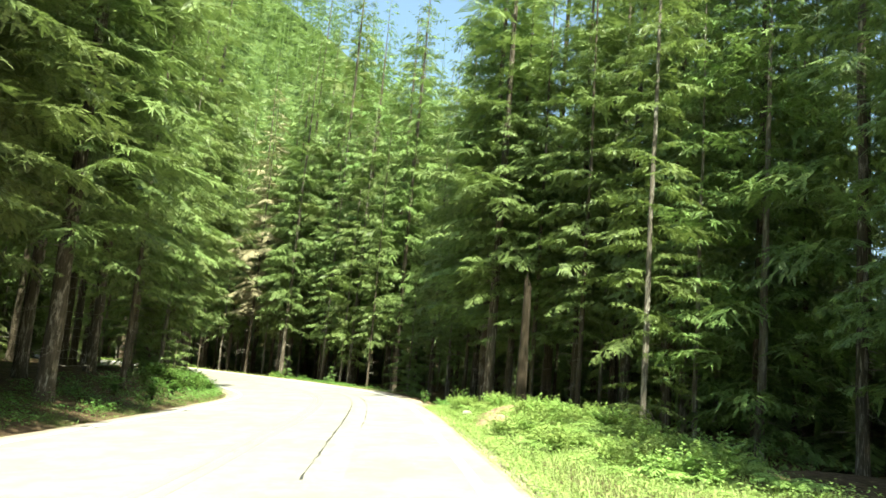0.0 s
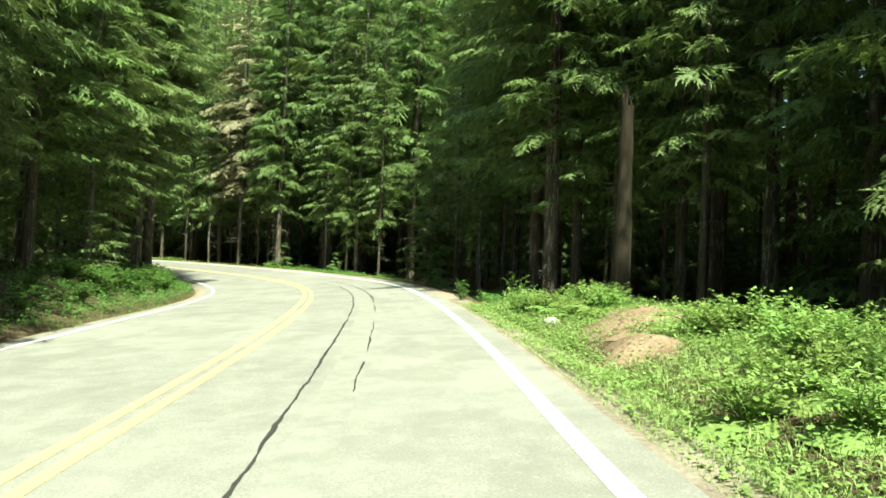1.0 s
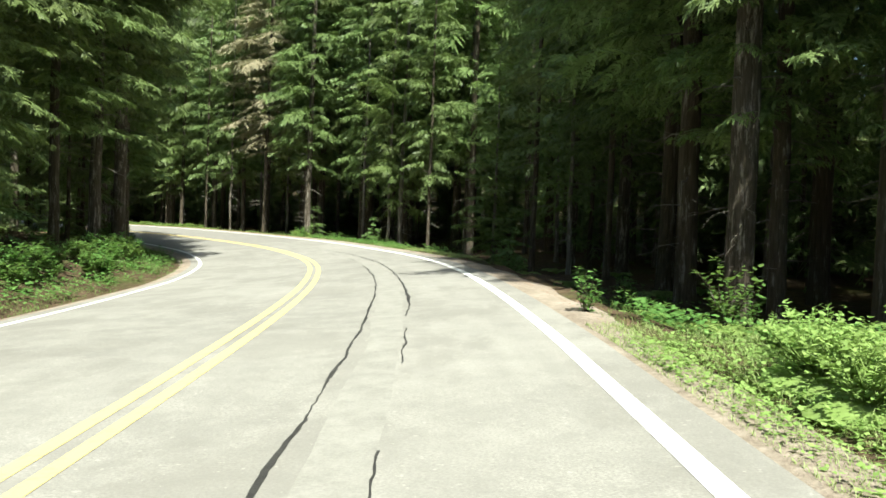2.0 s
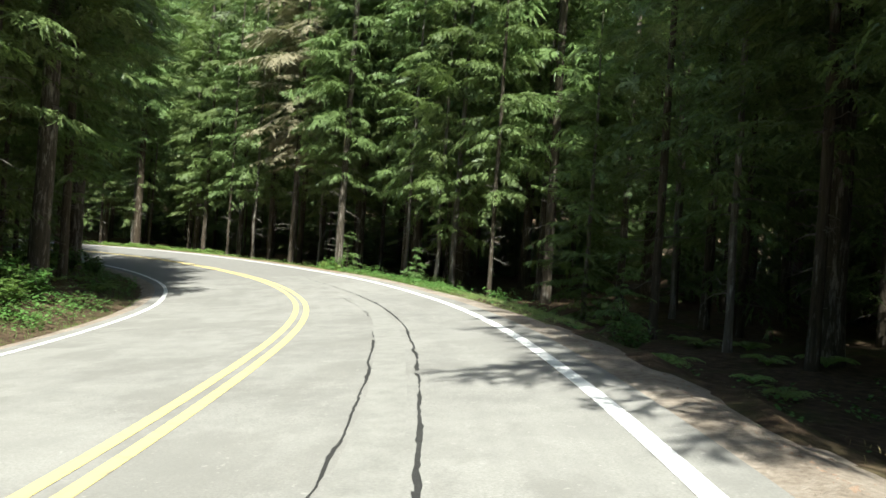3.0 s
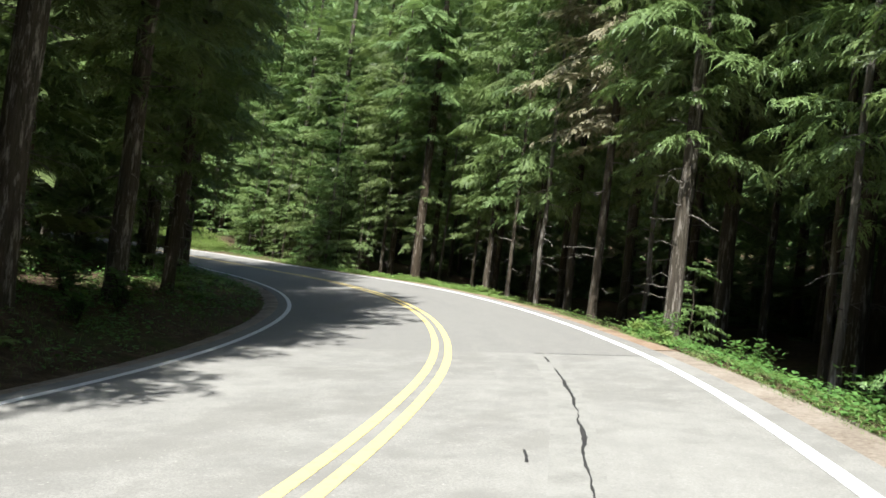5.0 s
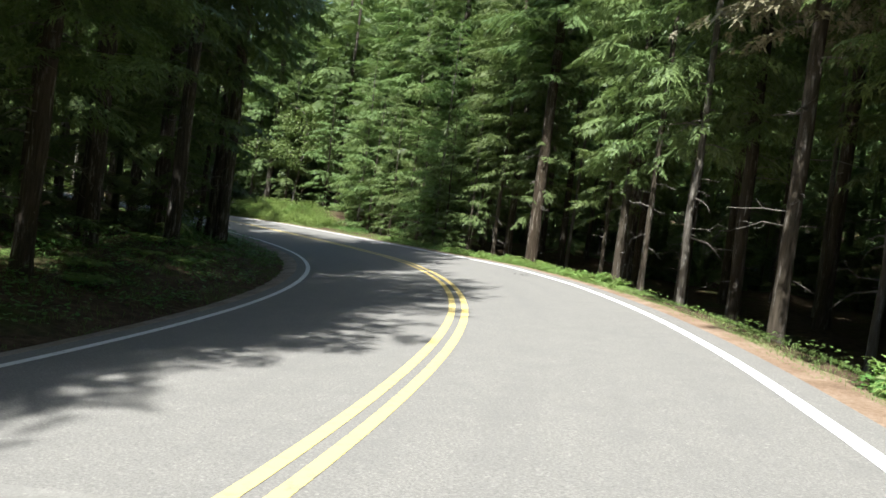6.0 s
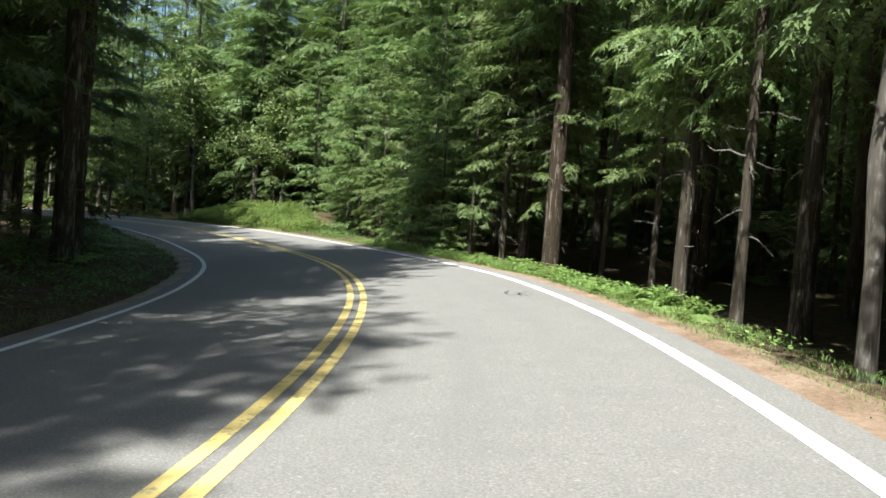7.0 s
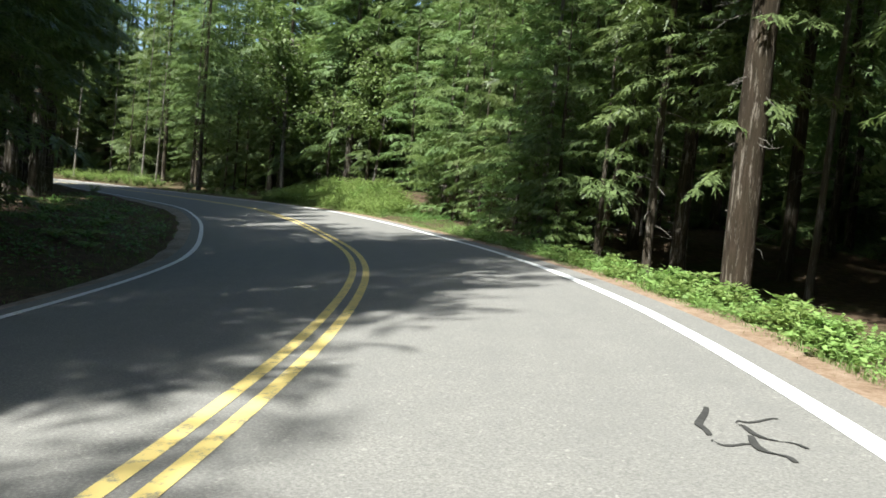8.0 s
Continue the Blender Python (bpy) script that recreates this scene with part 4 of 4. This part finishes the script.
wood("woods", scatter(-150, -58, 30, 84, 3.8, 1500, 24, 42, 33), "tall conifers deep inside the bend", 15, 5, 161, 0.8, 4.0, tall=(34, 38, 41, 31))
wood("woods", scatter(-250, -85, 20, 150, 5.2, 2600, 34, 110, 16), "distant conifers beyond the bend", 9, 5, 81, 0.6, 5.0, (0.05, 0.45))

# ---------------------------------------------------------------- snags and stones


def broken_snag(height, radius, seed, material, label, lean=0.0):
    """A dead standing trunk with a splintered top."""
    r = np.random.RandomState(seed)
    pile = Pile()
    rings, sides = 12, 12
    u = np.linspace(0, 1, rings)
    pts = np.column_stack([lean * u * height, 0 * u, u * height - 0.2])
    pile.tube(pts, radius * (1.25 - 0.35 * u + 0.5 * np.exp(-u * 9)) * r.uniform(0.93, 1.07, rings), sides)
    top = pts[-1]
    for k in range(9):
        a = r.uniform(0, 6.28)
        b = top + np.array([math.cos(a), math.sin(a), 0]) * radius * 0.65 - (0, 0, 0.1)
        e = b + np.array([r.normal(0, 0.04), r.normal(0, 0.04), r.uniform(0.15, 0.65)])
        pile.tube([b, (b + e) / 2, e], [radius * 0.3, radius * 0.2, 0.01], 5)
    me = pile.mesh("snag", True)
    return thing("snag", me, material, label, "dead tree")


snag = broken_snag(4.5, 0.15, 3, SNAG_BARK, "broken reddish snag with a splintered top")
snag.matrix_basis = Matrix.Translation((6.37, 34.3, ground_z([(6.37, 34.3)])[0]))
pale = broken_snag(8.5, 0.13, 4, BARK_PALE, "tall pale dead trunk among young conifers", 0.02)
pale.matrix_basis = Matrix.Translation((-43.7, 97.0, ground_z([(-43.7, 97.0)])[0]))
leaning = broken_snag(4.6, 0.075, 5, BARK, "slender dead trunk that leans beside the road", 0.12)
p = spot(93.0, 6.6)
leaning.matrix_basis = Matrix.Translation(p) @ pose(0, 0, 0, 0, 0, 35)


def bare_earth(s0, o0, length, width, seed):
    """A worn patch of earth and twigs that lies on the bank."""
    r = np.random.RandomState(seed)
    n, m = 5, 18
    a = np.linspace(0, 2 * np.pi, m, endpoint=False)
    rim = 1 + 0.25 * np.sin(a * 3 + 1) + r.normal(0, 0.08, m)
    u = np.linspace(0.02, 1, n)
    sv = s0 + length * u[:, None] * (np.cos(a) * rim)[None]
    ov = o0 + width * u[:, None] * (np.sin(a) * rim)[None]
    xy = at_road(sv.ravel(), ov.ravel())
    z = ground_z(xy) + np.repeat(0.20 * (1 - u ** 2), m) + 0.012
    i, j = np.arange(n - 1)[:, None] * m, np.arange(m)[None]
    q = np.stack([i + j, i + (j + 1) % m, i + m + (j + 1) % m, i + m + j], -1).reshape(-1, 4)
    return thing("bare_earth", mesh_of("bare_earth", np.column_stack([xy, z]), q, smooth=True), NEEDLE_LITTER, "bare patch of brown earth and litter on the bank", "earth", kind="structure")


bare_earth(14.8, 5.75, 1.5, 0.95, 2)
bare_earth(12.4, 4.9, 0.8, 0.45, 5)


def stone(size, seed, label):
    r = np.random.RandomState(seed)
    bm = bmesh.new()
    bmesh.ops.create_icosphere(bm, subdivisions=2, radius=size)
    for v in bm.verts:
        v.co *= 1 + 0.25 * noise.noise(v.co * 3 / size + Vector((seed, 0, 0)))
        v.co.z *= 0.6
    me = bpy.data.meshes.new("stone")
    bm.to_mesh(me)
    bm.free()
    return thing("stone", me, STONE, label, "stone", "verge stones")


for s0, o0, size, seed in ((16.5, 4.75, 0.16, 1), (12.6, 7.0, 0.12, 2), (21.0, 6.2, 0.14, 3), (10.4, 7.6, 0.10, 4)):
    ob = stone(size, seed, "pale rounded stone on the grassy verge")
    q = spot(s0, o0)
    ob.matrix_basis = Matrix.Translation((q[0], q[1], q[2] + size * 0.25)) @ pose(0, 0, 0, 0, 0, seed * 50)

# ---------------------------------------------------------------- shrubs, ferns and grass


def shrub(height, spread, stems, leaves, size, seed, material, label, name="shrub"):
    r = np.random.RandomState(seed)
    leaf, woodp = Pile(), Pile()
    if name == "herb_clump":
        leaf.tube([(0, 0, -0.05), (0, 0, 0.02), (0, 0, 0.06)], [spread * 0.85, spread * 0.6, 0.03], 9)
        woodp = leaf
    for k in range(stems):
        a = r.uniform(0, 6.28)
        out = np.array([math.cos(a), math.sin(a), 0])
        h, d = height * r.uniform(0.55, 1.05), spread * r.uniform(0.2, 1.0)
        u = np.linspace(0, 1, 6)
        p = out * (d * u ** 1.4)[:, None] + r.normal(0, 0.02, (6, 3)) * u[:, None]
        p[:, 2] += h * u - 0.03
        woodp.tube(p[::1 if k % 2 else 2], (0.007 * (1.2 - u) + 0.002)[::1 if k % 2 else 2], 3)
        m = leaves // stems
        f = r.uniform(0.25, 1.0, m) ** 0.8
        c = np.stack([np.interp(f, u, p[:, i]) for i in range(3)], 1)
        b = r.uniform(0, 6.28, m)
        way = unit(np.column_stack([np.cos(b), np.sin(b), r.uniform(-0.15, 0.75, m)]))
        side = unit(np.cross(way, (0, 0, 1)) + r.normal(0, 0.25, (m, 3)))
        ln = size * r.uniform(0.65, 1.3, m)
        leaf.kites(c + way * 0.015, way, side, ln, ln * 0.58, 0.12)
    if name == "herb_clump":
        return thing(name, leaf.mesh(name), material, label, "herb", "verge herbs")
    root = tagged(new(name), label, "shrub", "verge shrubs")
    part("branching", woodp.mesh("branching"), BARK, root)
    part("foliage", leaf.mesh("foliage"), material, root)
    return root


def fern(length, fronds, seed, label):
    r = np.random.RandomState(seed)
    pile = Pile()
    for k in range(fronds):
        a = k * 6.28 / fronds + r.normal(0, 0.25)
        l = length * r.uniform(0.7, 1.15)
        out = np.array([math.cos(a), math.sin(a), 0])
        sd = np.array([-math.sin(a), math.cos(a), 0])
        u = np.linspace(0.12, 1, 17)
        p = out * (u * l * 0.9)[:, None]
        p[:, 2] = l * (0.95 * u - 0.72 * u ** 2)
        ln = l * 0.24 * np.sin(np.pi * np.clip(0.12 + 0.88 * (1 - u), 0.05, 1)) ** 0.8 + 0.01
        tang = unit(np.gradient(p, axis=0))
        for sg in (-1, 1):
            way = unit(sd * sg + tang * 0.35 + r.normal(0, 0.08, (17, 3)) - np.array([0, 0, 0.15]))
            pile.kites(p, way, tang, ln, l * 0.05, 0.1)
        pile.tube(np.vstack([(0, 0, -0.02), p[::4]]), np.linspace(0.006, 0.002, 1 + len(p[::4])), 3)
    return thing("fern", pile.mesh("fern"), LEAVES_SUNLIT, label, "fern", "ferns on the bank")


def scatter_copies(proto, places, seed, lo=0.75, hi=1.25):
    r = np.random.RandomState(seed)
    for k, (s0, o0) in enumerate(places):
        q = spot(s0, o0)
        m = Matrix.Translation(q) @ pose(0, 0, 0, 0, 0, r.uniform(0, 360))
        ob = proto if k == 0 else copy_thing(proto, m)
        ob.matrix_basis = m
        c = r.uniform(lo, hi)
        ob.scale = (c, c, c)


def places(s0, s1, o0, o1, count, seed):
    r = np.random.RandomState(seed)
    return list(zip(r.uniform(s0, s1, count), r.uniform(o0, o1, count)))


bush = shrub(0.7, 0.45, 14, 330, 0.12, 1, LEAVES, "low leafy green bush at the road's inner edge")
scatter_copies(bush, places(27, 44, -6.6, -4.9, 34, 3) + places(18, 27, -7.0, -5.2, 8, 4) + places(44, 60, -7.0, -5.6, 8, 5), 1)
plant = shrub(0.85, 0.36, 11, 280, 0.085, 2, LEAVES, "upright leafy shrub on the gravel shoulder")
scatter_copies(plant, [(24.3, 4.15), (29.0, 6.2), (30.4, 6.6), (22.4, 5.2), (23.0, 5.6)], 2, 0.8, 1.1)
thicket = shrub(1.0, 0.8, 22, 560, 0.13, 3, LEAVES, "leafy green bush at the foot of the trunks")
scatter_copies(thicket, [(52.7, 5.9), (54.1, 6.5), (54.6, 6.0), (60.9, 5.0), (62.0, 5.3), (46.2, 5.8), (38.5, 6.2), (58.2, 5.6), (53.0, 6.6)], 3, 0.6, 0.95)
bank_bush = shrub(0.6, 0.6, 18, 460, 0.08, 4, LEAVES_SUNLIT, "bright sunlit leafy herb clump on the grassy bank")
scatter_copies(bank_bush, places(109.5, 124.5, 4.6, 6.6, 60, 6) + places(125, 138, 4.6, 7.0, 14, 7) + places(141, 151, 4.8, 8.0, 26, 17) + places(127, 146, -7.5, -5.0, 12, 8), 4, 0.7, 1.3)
herb = shrub(0.46, 0.48, 26, 620, 0.06, 5, LEAVES_SUNLIT, "low heap of pale green herbs on the sunlit bank", "herb_clump")
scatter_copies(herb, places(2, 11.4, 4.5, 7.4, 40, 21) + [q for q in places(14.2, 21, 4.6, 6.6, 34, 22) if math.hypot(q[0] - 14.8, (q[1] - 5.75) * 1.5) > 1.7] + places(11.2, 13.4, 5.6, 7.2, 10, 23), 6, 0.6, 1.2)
verge_clump = shrub(0.24, 0.24, 16, 190, 0.075, 6, LEAVES_SUNLIT, "low clump of bright broad-leaved herbs on the verge", "herb_clump")
scatter_copies(verge_clump, places(73, 98, 4.15, 4.75, 74, 25) + places(78, 96, 4.6, 5.3, 30, 26) + places(58.5, 62.5, 4.4, 4.8, 5, 27), 7, 0.7, 1.35)
fern_plant = fern(0.46, 13, 1, "green sword fern on the sunlit bank")
scatter_copies(fern_plant, places(2, 10.8, 4.8, 7.2, 26, 9) + places(15.5, 25, 5.0, 7.4, 40, 19) + places(11, 15.5, 5.8, 7.4, 14, 20) + places(26, 48, 5.2, 10, 26, 10) + places(46, 108, -9, -5.2, 44, 11), 5, 0.7, 1.35)


def grass(name, areas, seed, material, label, blade, kind_size):
    """Blades or small leaves strewn over strips beside the road; each area is s0, s1, off0, off1, count, height."""
    r = np.random.RandomState(seed)
    pile = Pile()
    for s0, s1, o0, o1, count, high in areas:
        clumps = max(8, count // 40)
        tuft = r.uniform(0.45, 1.35, clumps)
        cs, co = r.uniform(s0, s1, clumps), r.uniform(o0, o1, clumps)
        pick = r.randint(0, clumps, count)
        s = np.clip(cs[pick] + r.normal(0, 0.32, count), s0, s1)
        o = np.clip(co[pick] + r.normal(0, 0.2, count), min(o0, o1), max(o0, o1))
        xy = at_road(s, o)
        z = surface_z(xy)
        tall = high * tuft[pick]
        a = r.uniform(0, 6.28, count)
        if blade:
            way = unit(np.column_stack([np.cos(a) * 0.45, np.sin(a) * 0.45, np.ones(count)]))
            side = np.column_stack([-np.sin(a), np.cos(a), 0 * a])
            ln = tall * r.uniform(0.5, 1.2, count)
            pile.kites(np.column_stack([xy, z - 0.01]), way, side, ln, 0.003 + ln * 0.017, 0.5)
        else:
            way = unit(np.column_stack([np.cos(a), np.sin(a), r.uniform(-0.1, 0.7, count)]))
            side = unit(np.cross(way, (0, 0, 1)) + r.normal(0, 0.2, (count, 3)))
            lift = tall * r.rand(count) ** 0.8
            ln = kind_size * r.uniform(0.6, 1.35, count)
            pile.kites(np.column_stack([xy, z + lift]), way, side, ln, ln * 0.75, 0.1)
    return thing(name, pile.mesh(name), material, label, "plants", kind="stuff")


grass("grass", [(4, 30, -7.5, -4.2, 9000, 0.22), (21.5, 25, 4.3, 7.5, 4000, 0.17), (44, 66, 4.1, 4.9, 4500, 0.16), (62, 84, 3.95, 4.2, 3500, 0.09), (60, 72, 4.1, 4.8, 3500, 0.15), (72, 84, 4.0, 4.9, 9000, 0.20),
                (82, 106, 3.92, 4.2, 5000, 0.12), (82, 106, 4.0, 5.6, 11000, 0.30), (104, 126, 4.2, 7.5, 4500, 0.32), (15, 50, -5.4, -4.2, 5500, 0.18), (48, 108, -8.0, -4.3, 22000, 0.26), (126, 150, 4.2, 7.5, 3000, 0.3)],
      1, GRASS, "green grass along the verges", True, 0)
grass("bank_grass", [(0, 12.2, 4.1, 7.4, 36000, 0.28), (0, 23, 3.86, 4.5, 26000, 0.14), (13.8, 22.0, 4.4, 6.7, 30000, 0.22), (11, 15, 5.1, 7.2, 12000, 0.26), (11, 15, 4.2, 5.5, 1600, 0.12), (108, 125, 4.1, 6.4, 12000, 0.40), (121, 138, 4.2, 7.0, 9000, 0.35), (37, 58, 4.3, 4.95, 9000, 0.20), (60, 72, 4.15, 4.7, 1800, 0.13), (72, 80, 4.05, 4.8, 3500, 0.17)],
      11, GRASS_SUNLIT, "sunlit yellow-green grass on the banks", True, 0)
grass("bank_leaves", [(0, 12.2, 4.1, 7.6, 16000, 0.22), (13.8, 21.5, 4.4, 6.8, 13000, 0.17), (0, 22, 3.95, 4.5, 7000, 0.10), (11, 15, 5.2, 7.4, 9000, 0.26)], 12, LEAVES_SUNLIT, "low leafy herbs on the sunlit banks", False, 0.045)
grass("bank_brambles", [(109, 125, 4.25, 6.8, 34000, 0.55), (141, 151, 4.6, 8.0, 7000, 0.8)], 14, LEAVES_SUNLIT, "bright green brambles heaped on the sunlit bank", False, 0.10)
grass("verge_herbs", [(60, 78, 4.3, 5.0, 700, 0.14), (76, 90, 4.05, 5.0, 4500, 0.16), (90, 100, 4.1, 5.8, 4500, 0.22)], 13, LEAVES_SUNLIT, "bright broad-leaved herbs along the outer verge", False, 0.06)
grass("dry_grass", [(6, 24, 4.4, 8.0, 1500, 0.25), (28, 60, 4.2, 4.8, 700, 0.13), (64, 90, 3.85, 4.3, 1600, 0.11)], 2, DRY_GRASS, "dry straw-coloured grass in tufts", True, 0)
grass("verge_plants", [(6, 26, -7.5, -4.6, 6000, 0.25), (38, 48, 4.7, 6.5, 1600, 0.2), (21.5, 24.5, 4.6, 7.5, 2400, 0.22), (24.5, 38, 5.6, 9.0, 900, 0.18), (46, 62, 4.3, 5.0, 4000, 0.16), (104, 109, 4.4, 8.0, 1500, 0.3), (24, 46, -6.6, -4.5, 7000, 0.32), (48, 108, -8.5, -4.5, 14000, 0.3)], 3, LEAVES, "low broad-leaved weeds along the verges", False, 0.08)


def litter(areas, seed):
    """Bark chips and small stones strewn on the shoulders."""
    r = np.random.RandomState(seed)
    pile = Pile()
    for s0, s1, o0, o1, count, size in areas:
        s, o = r.uniform(s0, s1, count), r.uniform(o0, o1, count)
        xy = at_road(s, o)
        z = surface_z(xy) - 0.003
        for k in range(count):
            c = np.array([xy[k, 0], xy[k, 1], z[k]])
            a, l = r.uniform(0, 6.28), size * r.uniform(0.5, 1.6)
            f = np.array([math.cos(a), math.sin(a), 0]) * l
            g = np.array([-math.sin(a), math.cos(a), 0]) * l * r.uniform(0.3, 0.7)
            h = np.array([0, 0, l * r.uniform(0.25, 0.6)])
            pile.add([c - f, c - g, c + f, c + g, c + h + f * 0.2], None, [(0, 1, 4), (1, 2, 4), (2, 3, 4), (3, 0, 4)])
    return thing("litter", pile.mesh("litter"), CHIP, "bark chips and small stones on the shoulder", "litter", kind="stuff")


litter([(20, 40, 3.78, 4.35, 4200, 0.022), (22, 36, 3.75, 4.4, 700, 0.024), (6, 18, 3.7, 4.4, 500, 0.018), (38, 64, 3.68, 4.3, 900, 0.014), (64, 92, 3.65, 4.0, 700, 0.016), (20, 60, -4.4, -3.8, 400, 0.02), (10, 17, 4.5, 6.0, 250, 0.025)], 9)
